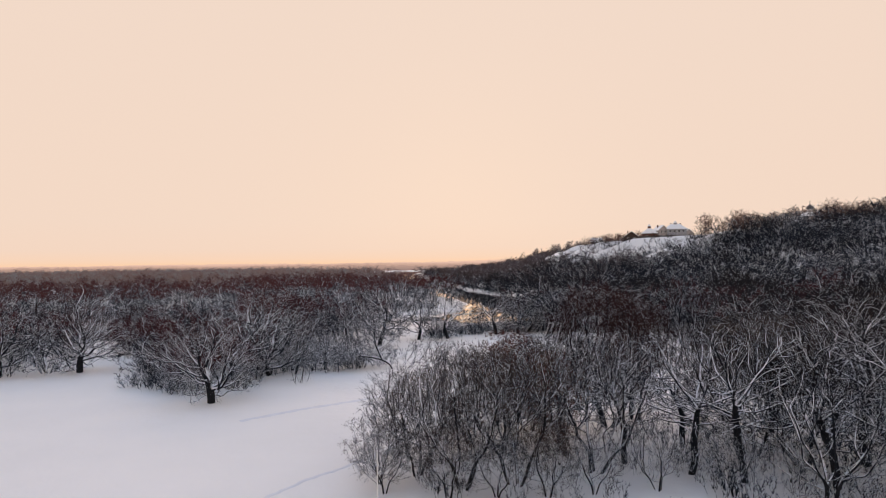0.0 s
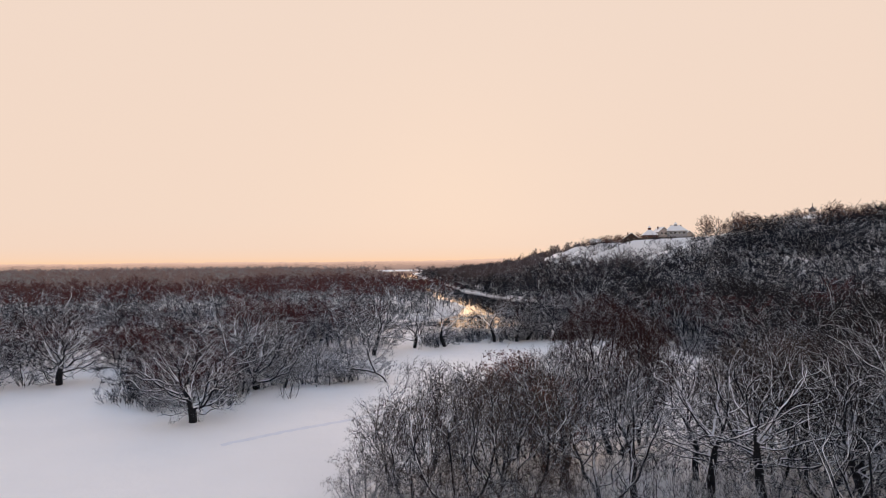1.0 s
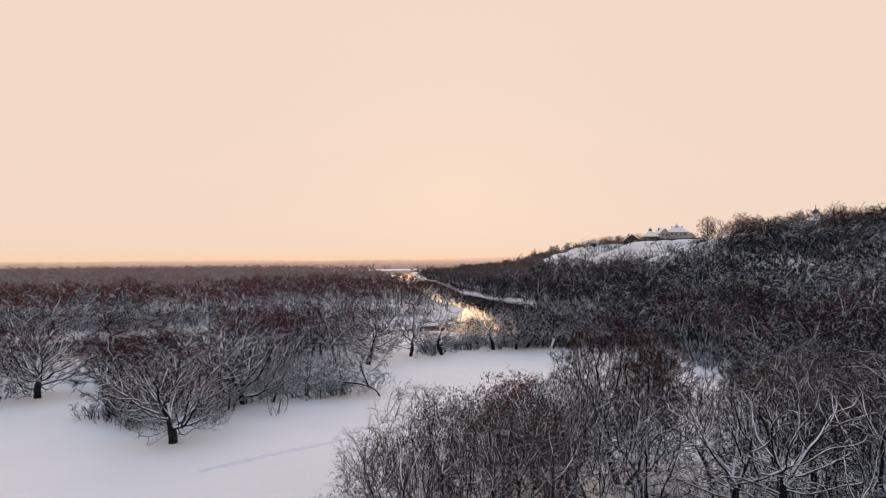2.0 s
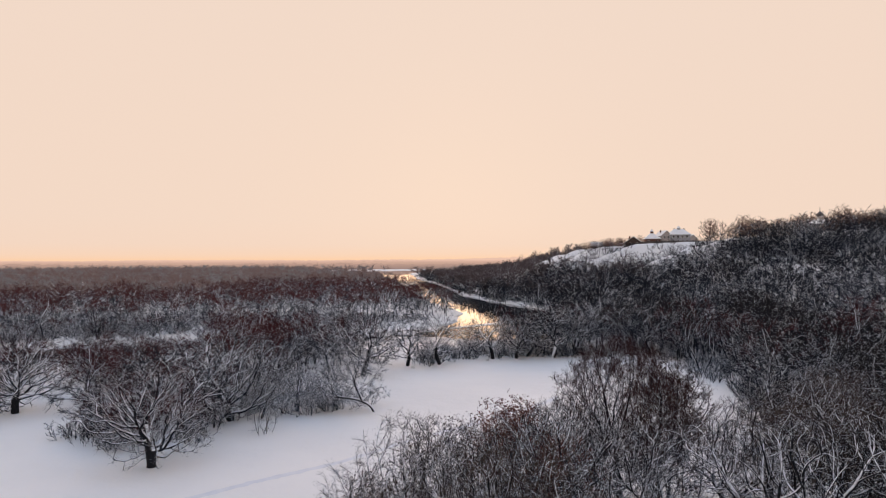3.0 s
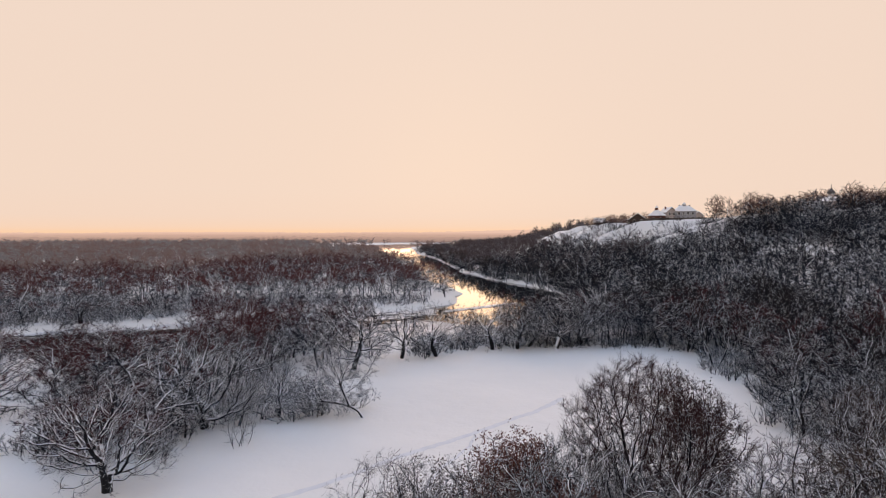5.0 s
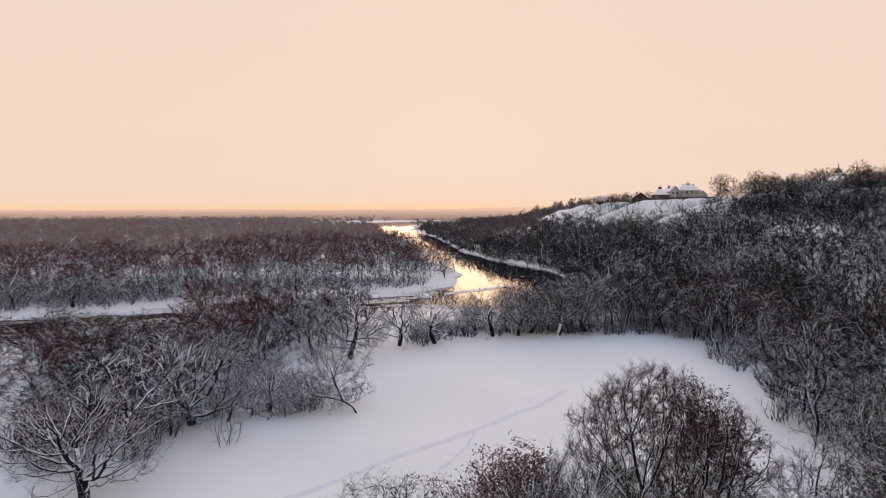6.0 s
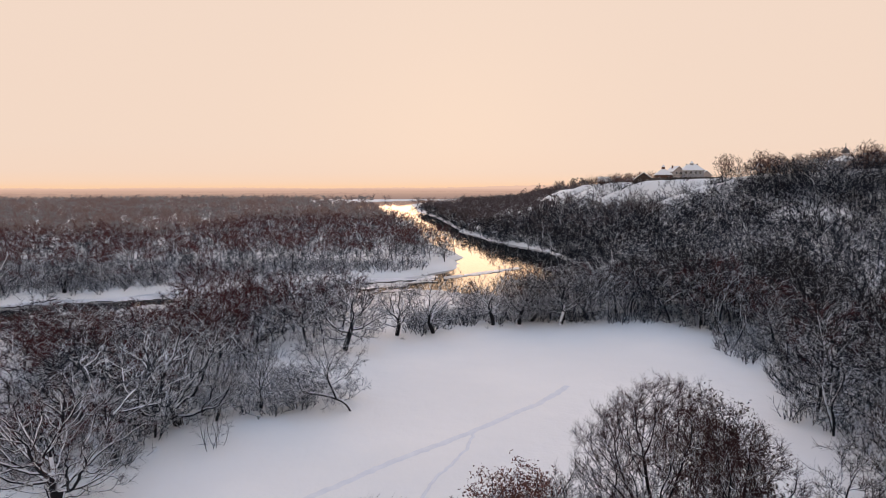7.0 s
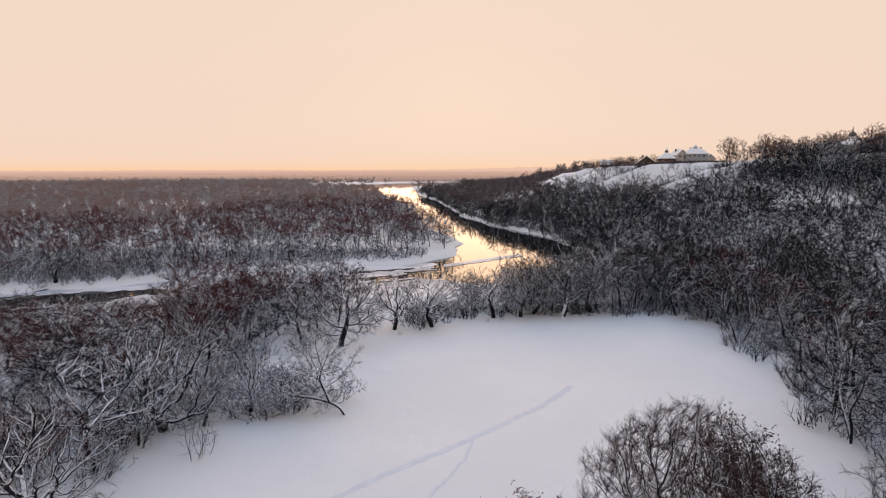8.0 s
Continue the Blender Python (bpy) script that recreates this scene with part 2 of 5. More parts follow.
def sprout(rng, P, R, m, start, angle, length, pts, wander, lift, radius, taper=0.25):
    """m side branches on each polyline of P. length: in parts of the parent's length; lift: pull upward."""
    n, k, _ = P.shape
    plen = np.linalg.norm(np.diff(P, axis=1), axis=2).sum(1)
    t = start + (0.98 - start) * (np.arange(m)[None] + rng.random((n, m))) / m
    f = t * (k - 1)
    i = np.minimum(f.astype(int), k - 2)
    w = (f - i)[..., None]
    row = np.arange(n)[:, None]
    pos = P[row, i] * (1 - w) + P[row, i + 1] * w
    d = unit(P[row, i + 1] - P[row, i])
    rad = (R[row, i] * (1 - w[..., 0]) + R[row, i + 1] * w[..., 0])
    ref = np.where(np.abs(d[..., 2:3]) > 0.9, np.array([1.0, 0, 0]), np.array([0, 0, 1.0]))
    u = unit(np.cross(d, ref))
    v = np.cross(u, d)
    phi = np.arange(m)[None] * 2.4 + rng.random((n, 1)) * 6.28 + rng.normal(0, 0.5, (n, m))
    ang = np.radians(angle) * rng.uniform(0.7, 1.25, (n, m))
    dd = np.cos(ang)[..., None] * d + np.sin(ang)[..., None] * (np.cos(phi)[..., None] * u + np.sin(phi)[..., None] * v)
    L = plen[:, None] * length * (1.15 - 0.6 * t) * rng.uniform(0.65, 1.3, (n, m))
    N = n * m
    cur, dd, L = pos.reshape(N, 3), unit(dd.reshape(N, 3)), L.reshape(N, 1)
    line = [cur]
    for s in range(pts - 1):
        dd = dd + rng.normal(0, wander, (N, 3)) + np.array([0, 0, lift])
        dd = unit(dd)
        cur = cur + dd * L / (pts - 1)
        line.append(cur)
    Q = np.stack(line, 1)
    r0 = np.minimum(rad.reshape(N) * 0.75, radius)
    return Q, r0[:, None] * np.linspace(1, taper, pts)[None]


def leaves(rng, P, per, size, spread):
    """Small withered leaves round the ends of twigs: vertices and quads."""
    tip = np.repeat(P[:, -1], per, 0) + rng.normal(0, spread, (len(P) * per, 3))
    a, b = unit(rng.normal(size=tip.shape)), unit(rng.normal(size=tip.shape))
    s = size * rng.uniform(0.6, 1.3, (len(tip), 1))
    V = np.stack([tip - a * s, tip + b * s * 0.5, tip + a * s, tip - b * s * 0.5], 1).reshape(-1, 3)
    return V, np.arange(len(V)).reshape(-1, 4)


def slivers(P, R):
    """Finest twigs of the distant woods: one pointed sliver each."""
    d = unit(P[:, -1] - P[:, 0])
    side = unit(np.cross(d, np.roll(d, 1, axis=1) + 0.3)) * R[:, :1]
    V = np.stack([P[:, 0] - side, P[:, 0] + side, P[:, -1]], 1).reshape(-1, 3)
    return V, np.arange(len(V)).reshape(-1, 3)


def stems(rng, n, height, radius, lean, pts=7, spread=0.3, wander=0.17, lift=0.05):
    """n stems from the ground, fanning out by up to lean degrees."""
    phi = np.arange(n) * 6.28 / n + rng.random(n)
    ang = np.radians(lean) * (rng.uniform(0.4, 1.1, n) if n > 1 else rng.uniform(0.0, 0.6, n))
    d = np.stack([np.sin(ang) * np.cos(phi), np.sin(ang) * np.sin(phi), np.cos(ang)], 1)
    cur = np.stack([np.cos(phi) * spread, np.sin(phi) * spread, np.full(n, -0.4)], 1) * (1 if n > 1 else np.array([0, 0, 1]))
    L = height * rng.uniform(0.8, 1.1, (n, 1))
    line = [cur]
    for s in range(pts - 1):
        d = unit(d + rng.normal(0, wander, (n, 3)) + np.array([0, 0, lift]))
        cur = cur + d * L / (pts - 1)
        line.append(cur)
    r = radius * np.linspace(1, 0.12, pts) ** 0.8
    r[0] *= 1.4
    return np.stack(line, 1), np.tile(r, (n, 1))


# stem: number, length, radius, lean; limb, branch, twig: number, start, angle, length, wander, lift
KINDS = {
    "sapling": dict(stem=(7, 2.8, 0.013, 10), limb=(5, 0.2, 30, 0.36, 0.14, 0.14), branch=(3, 0.15, 32, 0.5, 0.14, 0.1), twig=(2, 0.1, 30, 0.6, 0.14, 0.08)),
    "shrub": dict(stem=(6, 2.2, 0.035, 40), limb=(5, 0.15, 40, 0.55, 0.2, 0.08), branch=(3, 0.15, 38, 0.6, 0.2, 0.05), twig=(3, 0.1, 36, 0.7, 0.2, 0.0)),
}


# trees grown towards points spread through their crowns: points, height, width, height of the bole, stems at the ground, foot of the crown, step, wander, thickness of the tips, clumps
GROWN = {
    "oak": (1250, 10.0, 13.8, 2.2, 1, 0.02, 0.32, 0.34, 0.0310, 34),
    "dome": (4600, 14.0, 11.6, 4.4, 2, 0.20, 0.24, 0.22, 0.0165, 180),
    "willow": (1100, 10.0, 9.6, 2.0, 3, 0.08, 0.31, 0.24, 0.0155, 70),
    "alder": (1100, 12.0, 12.0, 6.0, 1, 0.18, 0.35, 0.27, 0.0205, 44),
    "crooked": (900, 9.0, 10.6, 3.4, 1, 0.10, 0.32, 0.33, 0.0275, 30),
    "leaning": (0, 0, 0, 1, 1, 0, 0.25, 0.24, 0.0165, 1),
    "broad": (320, 10.0, 10.4, 4.0, 2, 0.10, 0.49, 0.25, 0.0235, 30),
    "lime": (320, 11.0, 9.4, 6.0, 1, 0.14, 0.51, 0.23, 0.0235, 26),
    "slim": (170, 4.0, 2.6, 0.3, 4, 0.04, 0.20, 0.12, 0.0085, 30),
    "bank": (230, 8.6, 10.6, 4.0, 1, 0.10, 0.46, 0.27, 0.0235, 26),
}


def grow(rng, base, targets, step, kill, wander, push=0.30, rounds=90):
    """Grows a skeleton from the stems in base towards the targets, the nearest shoot taking each step. Returns places and parents."""
    limit = sum(map(len, base)) + len(targets) * 14
    P, par, way, kids = np.zeros((limit, 3)), np.full(limit, -1), np.zeros((limit, 3)), np.zeros(limit, int)
    n = 0
    for line in base:
        for j, p in enumerate(line):
            P[n], par[n] = p, n - 1 if j else -1
            way[n] = unit(np.asarray(p) - np.asarray(line[j - 1])) if j else (0, 0, 1)
            n += 1
    roots = {sum(map(len, base[:i])) + j for i, line in enumerate(base) for j in range(max(1, len(line) // 2))}
    T = np.array(targets)
    heart = np.array([*T[:, :2].mean(0), T[:, 2].min() + 0.25 * np.ptp(T[:, 2])])     # shoots spread away from here
    start = np.array([i for i in range(n) if i not in roots])
    dist = np.linalg.norm(T[:, None] - P[start][None], axis=2)
    near = start[dist.argmin(1)]
    best = dist.min(1)
    for _ in range(rounds):
        if not len(T):
            break
        acc = np.zeros((n, 3))
        np.add.at(acc, near, unit(T - P[near]))
        act = np.unique(near)
        full = kids[act] >= 3
        if full.any():
            keep = ~np.isin(near, act[full])
            T, near, best, act = T[keep], near[keep], best[keep], act[~full]
        if not len(act) or n + len(act) > limit:
            break
        d = unit(unit(acc[act]) + 0.45 * way[act] + push * unit(P[act] - heart) + rng.normal(0, wander, (len(act), 3)))
        P[n:n + len(act)], par[n:n + len(act)], way[n:n + len(act)] = P[act] + d * step, act, d
        kids[act] += 1
        fresh = P[n:n + len(act)]
        gap = np.sqrt(np.maximum((T ** 2).sum(1)[:, None] + (fresh ** 2).sum(1)[None] - 2 * T @ fresh.T, 0))
        first, least = gap.argmin(1), gap.min(1)
        near = np.where(least < best, first + n, near)
        best = np.minimum(best, least)
        n += len(act)
        alive = best > kill
        T, near, best = T[alive], near[alive], best[alive]
    return P[:n], par[:n]


def skeleton_of(P, par, tip, power):
    """Smooths a skeleton and gives each point its thickness, its chief child and its direction."""
    n = len(P)
    load, main, weight = np.zeros(n), np.full(n, -1), np.zeros(n)
    for i in range(n - 1, -1, -1):
        if load[i] == 0:
            load[i] = 1.0
        p = par[i]
        if p >= 0:
            load[p] += load[i]
            if load[i] > weight[p]:
                main[p], weight[p] = i, load[i]
    R = tip * load ** (1 / power)
    mid = (par >= 0) & (main >= 0)
    Q = P.copy()
    Q[mid] = 0.4 * P[mid] + 0.3 * P[par[mid]] + 0.3 * P[main[mid]]
    lo, hi = np.where(par >= 0, par, np.arange(n)), np.where(main >= 0, main, np.arange(n))
    return Q, R, main, unit(Q[hi] - Q[lo] + 1e-6)


def skin(P, R, par, main, D, sel, sides):
    """Round bark over the chosen stretches of a skeleton, each side branch sharing a corner with its parent: vertices and quads."""
    sel = sel[par[sel] >= 0]
    own = main[par[sel]] == sel
    nodes = np.unique(np.concatenate([sel, par[sel]]))
    where = np.zeros(len(P), int)
    where[nodes] = np.arange(len(nodes))
    side = sel[~own]
    C = np.concatenate([P[nodes], P[par[side]]])
    W = np.concatenate([D[nodes], unit(P[side] - P[par[side]] + 1e-6)])
    S = np.concatenate([R[nodes], np.minimum(R[side] * 1.25, R[par[side]])])
    u = unit(np.cross(W, np.array([0.93, 0.36, 0.05])))
    v = np.cross(u, W)
    a = np.arange(sides) * 2 * np.pi / sides + np.pi / 2
    ring = C[:, None] + S[:, None, None] * (np.cos(a)[:, None] * u[:, None] + np.sin(a)[:, None] * v[:, None])
    low = where[par[sel]].copy()
    low[~own] = len(nodes) + np.arange(len(side))
    i, j = np.arange(sides)[None], (np.arange(sides)[None] + 1) % sides
    lo, hi = low[:, None] * sides, where[sel][:, None] * sides
    q = np.stack([lo + i, lo + j, hi + j, hi + i], -1)
    joint = np.zeros(len(ring) * sides, int) + np.arange(len(ring) * sides)
    joint[(len(nodes) + np.arange(len(side))) * sides] = where[par[side]] * sides
    q = joint[q].reshape(-1, 4)
    used, q = np.unique(q, return_inverse=True)
    return ring.reshape(-1, 3)[used], q.reshape(-1, 4)


def ribbons(P, R, par, sel):
    """Thin shoots along the chosen stretches, two triangles each."""
    sel = sel[par[sel] >= 0]
    d = unit(P[sel] - P[par[sel]] + 1e-6)
    side = unit(np.cross(d, np.roll(d, 1, axis=1) + 0.3))
    a, b = P[par[sel]], P[sel]
    w0, w1 = side * (R[sel] * 1.1)[:, None], side * (R[sel] * 0.85)[:, None]
    V = np.stack([a - w0, a + w0, b + w1, b - w1], 1).reshape(-1, 3)
    k = (np.arange(len(sel)) * 4)[:, None]
    return V, np.concatenate([k + np.array([[0, 1, 2]]), k + np.array([[0, 2, 3]])])


def crown_points(rng, n, height, width, foot, clumps):
    """Points spread unevenly through a round crown, thicker towards the outside."""
    d = unit(rng.normal(size=(clumps, 3)))
    c = d * (0.42 + 0.50 * np.sqrt(rng.random((clumps, 1)))) * rng.uniform(0.82, 1.08, (clumps, 1))
    t = c[np.arange(n) % clumps] + rng.normal(0, 0.55 / clumps ** 0.33, (n, 3))
    far = np.linalg.norm(t, axis=1, keepdims=True)
    t = t * np.where(far > 0.9, (0.9 + 0.2 * np.tanh((far - 0.9) / 0.2)) / far, 1)
    half = height * (1 - foot) / 2
    z = height * foot + half + t[:, 2] * half
    return np.stack([t[:, 0] * width / 2, t[:, 1] * width / 2, z], 1)


def stem_lines(rng, count, bole, step):
    """Boles from the ground: one crooked stem, or several that spread from one foot."""
    out = []
    for i in range(count):
        phi = 6.283 * i / count + rng.uniform(0, 1.5)
        tilt = rng.uniform(0.25, 0.6) if count > 1 else rng.uniform(0.0, 0.22)
        d = np.array([math.cos(phi) * tilt, math.sin(phi) * tilt, 1.0])
        p = np.array([math.cos(phi) * 0.25, math.sin(phi) * 0.25, -0.4]) if count > 1 else np.array([0, 0, -0.4])
        line = [p]
        for _ in range(max(2, int((bole + 0.4) / step))):
            d = unit(d + rng.normal(0, 0.10, 3) + np.array([0, 0, 0.04]))
            p = p + d * step
            line.append(p)
        out.append(line)
    return out


def twigs_on(rng, P, R, par, thin, per, length, width, lift=0.10, spread=0.55):
    """Finest twigs round the thin shoots of a skeleton: pointed slivers."""
    sel = thin[par[thin] >= 0]
    at_, d = P[sel], unit(P[sel] - P[par[sel]] + 1e-6)
    at_, d = np.repeat(at_, per, 0), np.repeat(d, per, 0)
    at_ = at_ - d * (rng.random((len(at_), 1)) * np.repeat(np.linalg.norm(P[sel] - P[par[sel]], axis=1), per)[:, None])
    d = unit(d + rng.normal(0, spread, d.shape) + np.array([0, 0, lift]))
    tip = at_ + d * length * rng.uniform(0.5, 1.25, (len(d), 1))
    return np.stack([at_, tip], 1), np.full((len(d), 2), width)


def grown_parts(seed, kind, near=True, thin=1.0, leaf=0, wide=1.0, own=None):
    """(part name, arrays) for a tree of GROWN: trunk, a limb for each main bough, crown, foliage."""
    n, height, width, bole, count, foot, step_len, wander, tip, clumps = GROWN[kind]
    rng = np.random.default_rng(seed)
    base = stem_lines(rng, count, bole, step_len)
    if own is None:
        T = crown_points(rng, n, height, width * wide, foot, clumps)
    else:
        base, T = own(rng)
    P, par = grow(rng, base, T, step_len, step_len * 1.45, wander)
    P, R, main, D = skeleton_of(P, par, tip, 2.25)
    root = np.zeros(len(P), int)                # which stem, and which limb, each point belongs to
    limb = np.full(len(P), -1)
    starts, roots = [], []
    fine = tip * (1.4 if kind in ("oak", "alder", "crooked", "dome") else 1.7)      # boughs thicker than this carry their own snow
    for i in range(len(P)):
        p = par[i]
        if p < 0:
            root[i] = len(roots)
            roots.append(i)
            continue
        root[i] = root[p]
        if limb[p] >= 0:
            limb[i] = limb[p]
        elif R[i] < R[roots[root[i]]] * 0.62 and R[i] > fine:
            limb[i] = len(starts)
            starts.append(i)
    out = []
    thick = R > fine
    thick[[i for i in range(len(P)) if par[i] in roots]] = True
    thick[roots] = True
    for k in range(len(roots)):
        sel = np.where((root == k) & (limb < 0) & thick)[0]
        flare = R.copy()
        flare[roots[k]] *= 1.5
        if len(sel) > 1:
            out.append(("trunk", join([skin(P, flare, par, main, D, sel, 7 if near else 5)])))
    for k in range(len(starts)):
        sel = np.where((limb == k) & thick)[0]
        out.append(("limb", join([skin(P, R, par, main, D, sel, 5 if near and kind == "oak" else 4)])))
    small = np.where(~thick)[0]
    if near:
        v, q = skin(P, R, par, main, D, small, 3)
        wide_ = (0.0095 if kind == "dome" else 0.0105) * thin
        Q0, S0 = twigs_on(rng, P, R, par, small, {"dome": 5, "leaning": 4, "slim": 1, "oak": 3}.get(kind, 3), 0.62, wide_)
        Q1, S1 = sprout(rng, Q0, S0, 3 if kind in ("dome", "leaning") else 2, 0.25, 38, 0.75, 2, 0.1, 0.05, wide_)
        Q, S = np.concatenate([Q0, Q1]), np.concatenate([S0, np.maximum(S1, wide_ * 0.7)])
    else:
        v, q = ribbons(P, R, par, small)
        Q, S = twigs_on(rng, P, R, par, small, 5, 1.0, 0.0110 * thin, spread=0.8)
    out.append(("crown", join([(v, q), slivers(Q, S)])))
    if leaf:
        out.append(("foliage", join([leaves(rng, Q[rng.random(len(Q)) < 0.5], leaf, 0.10, 0.16)])))
    return out


def join(pieces):
    """Several (vertices, faces) as one pair for mesh_of."""
    off, V, F = 0, [], []
    for v, f in pieces:
        V.append(v)
        F.append(f + off)
        off += len(v)
    return np.concatenate(V), F


def shrub_parts(seed, kind, thin):
    """(part name, arrays) for a shrub or a cluster of saplings: each stem carries its own shoots."""
    k = KINDS[kind]
    rng = np.random.default_rng(seed)
    n, h, r, lean = k["stem"]
    P0, R0 = stems(rng, n, h, r, lean, spread=0.8 if kind == "sapling" else 0.3)
    c1, start, angle, length, wander, lift = k["limb"]
    P1, R1 = sprout(rng, P0, R0, c1, start, angle, length, 6, wander, lift, r * 0.55, 0.3)
    c2, start, angle, length, wander, lift = k["branch"]
    P2, R2 = sprout(rng, P1, np.maximum(R1, 0.06), c2, start, angle, length, 5, wander, lift, max(r * 0.26, 0.048), 0.45)
    c3, start, angle, length, wander, lift = k["twig"]
    P3, R3 = sprout(rng, P2, np.maximum(R2, 0.02 * thin), c3, start, angle, length, 3, wander, lift, 0.020 * thin, 0.6)
    out = []
    for i in range(n):
        a1, a2, a3 = slice(i * c1, (i + 1) * c1), slice(i * c1 * c2, (i + 1) * c1 * c2), slice(i * c1 * c2 * c3, (i + 1) * c1 * c2 * c3)
        out.append(("stem", join([tubes(P0[i:i + 1, ::2], R0[i:i + 1, ::2], 3), cones(P1[a1], R1[a1]), cones(P2[a2], R2[a2]), slivers(P3[a3], R3[a3])])))
    return out


def tree_parts(seed, kind, near=True, thin=1.0, leaf=0, wide=1.0, own=None):
    """(part name, arrays) for one tree or shrub. near: round boughs and finer twigs; otherwise a lighter build. thin: thickness of the last twigs."""
    return grown_parts(seed, kind, near, thin, leaf, wide, own) if kind in GROWN else shrub_parts(seed, kind, thin)


def make_tree(name, label, category, m, seed, kind, twig, near=True, thin=1.0, leaf=0, leaf_mat=None, group="", wide=1.0, own=None):
    """A tree or shrub as one thing, with its parts under an Empty at its foot."""
    ob = thing(name, label, category, m, group)
    mats = {"trunk": M_TRUNK if near else M_BARK, "limb": M_BARK, "crown": [M_BARK, twig], "stem": twig, "foliage": leaf_mat}
    for key, arrays in tree_parts(seed, kind, near, thin, leaf, wide, own):
        index = np.repeat(np.arange(len(arrays[1])), [len(f) for f in arrays[1]]) if key == "crown" else None
        piece = part(key, mesh_of(key, *arrays, mats[key], index), mats[key], ob)
        if key in ("crown", "foliage"):
            tagged(piece, kind="stuff")
    return ob


# ------------------------------------------------------------------ the lie of the land
# river: centre line and half width, from the west, round the bend and away to the north
RIVER = [(-220, 88, 15), (-120, 140, 16), (-92, 161.5, 17.5), (-66, 176, 17), (-40, 188, 20), (-12, 197, 24), (16, 212, 24), (29, 246, 22), (28, 282, 19), (20, 320, 18),
         (8, 362, 16), (0, 420, 12), (-6, 484, 13), (-24, 620, 17), (-52, 760, 22), (-70, 860, 36), (-110, 1010, 60), (-110, 1150, 80), (-40, 1300, 60)]
MEADOW = [(45, -60), (44, 93), (41, 97), (40.5, 102), (43.6, 111), (45.8, 117), (45, 127), (48, 138), (47, 146), (43, 150), (23, 150), (11, 150), (0, 142.5),
          (-6, 139), (-11, 134), (-14, 130), (-22, 124), (-25, 120), (-17, 117), (-9, 103), (-16, 101), (-22, 100), (-25, 94), (-26, 88), (-27, 80), (-42, 86),
          (-44, 97), (-58, 118), (-66, 134), (-72, 134), (-64, 112), (-56, 101), (-66, 97), (-120, 90), (-200, 60), (-200, -60)]
WATER_Z = -1.6


def river_distance(x, y):
    """Metres from the water's edge, less than nought on the river."""
    best = np.full(np.shape(x), 1e9)
    for (ax, ay, ar), (bx, by, br) in zip(RIVER[:-1], RIVER[1:]):
        dx, dy = bx - ax, by - ay
        t = np.clip(((x - ax) * dx + (y - ay) * dy) / (dx * dx + dy * dy), 0, 1)
        best = np.minimum(best, np.hypot(x - ax - t * dx, y - ay - t * dy) - (ar + t * (br - ar)))
    return best + 1.1 * np.sin(x * 0.21 + y * 0.13) + 0.7 * np.sin(x * 0.47 - y * 0.39)


def inside(poly, x, y):
    hit = np.zeros(np.shape(x), dtype=bool)
    for (ax, ay), (bx, by) in zip(poly, poly[1:] + poly[:1]):
        cross = (ay > y) != (by > y)
        hit ^= cross & (x < (bx - ax) * (y - ay) / ((by - ay) or 1e-9) + ax)
    return hit


def step(a, b, v):
    t = np.clip((v - a) / (b - a), 0, 1)
    return t * t * (3 - 2 * t)


TOE_Y, TOE_X = [-100, 60, 100, 140, 200, 280, 322, 393, 450, 530, 740, 1200], [62, 56, 47, 50, 60, 60, 52, 33, 26, 20, 0, -20]
EDGE_Y, EDGE_X = [-100, 100, 200, 270, 324, 345, 380, 430, 520, 700, 1200], [270, 245, 215, 190, 162, 148, 114, 97, 95, 110, 150]
TOP_Y, TOP_Z = [-100, 150, 300, 350, 380, 430, 520, 650, 900, 1300], [34, 34, 33, 30.5, 28.6, 27.5, 23, 14, 5, 0]


def hill(x, y):
    toe, edge, top = np.interp(y, TOE_Y, TOE_X), np.interp(y, EDGE_Y, EDGE_X), np.interp(y, TOP_Y, TOP_Z)
    u = (x - toe) / (edge - toe)
    gully = (0.10 * np.sin(y * 0.19 + 1.2 * np.sin(x * 0.05)) + 0.04 * np.sin(y * 0.41 + x * 0.11)) * step(315, 345, y)
    v = u + gully * step(0.3, 0.7, u) * (1 - step(1.0, 1.25, u))
    low = np.clip(v, 0, 1)
    z = top * (0.86 * low ** 1.08 + 0.14 * step(0.55, 1.0, v)) - 1.5 * np.clip(np.sin(y * 0.23 + x * 0.06 + 0.8 * np.sin(x * 0.09)), 0, 1) ** 2 * step(0.45, 0.62, u) * (1 - step(0.88, 1.0, u)) * step(315, 345, y)
    return z + 3.0 * step(1.0, 2.6, u) * (top > 20), u


def ground_z(x, y):
    x, y = np.asarray(x, float), np.asarray(y, float)
    z = 0.16 * np.sin(x * 0.11 + 0.7) * np.sin(y * 0.083) + 0.07 * np.sin(x * 0.31 + y * 0.17) + 0.03 * np.sin(y * 0.9 - x * 0.6)
    h, _ = hill(x, y)
    rd = river_distance(x, y)
    z = (z + h) * step(0, 14, rd) - 2.9 * (1 - step(-2.0, 4.0, rd))
    return z


def spaced(stops):
    """Coordinates with given spacing: (from, to, step) in turn."""
    out = [np.arange(a, b, s) for a, b, s in stops]
    return np.concatenate(out + [[stops[-1][1]]])


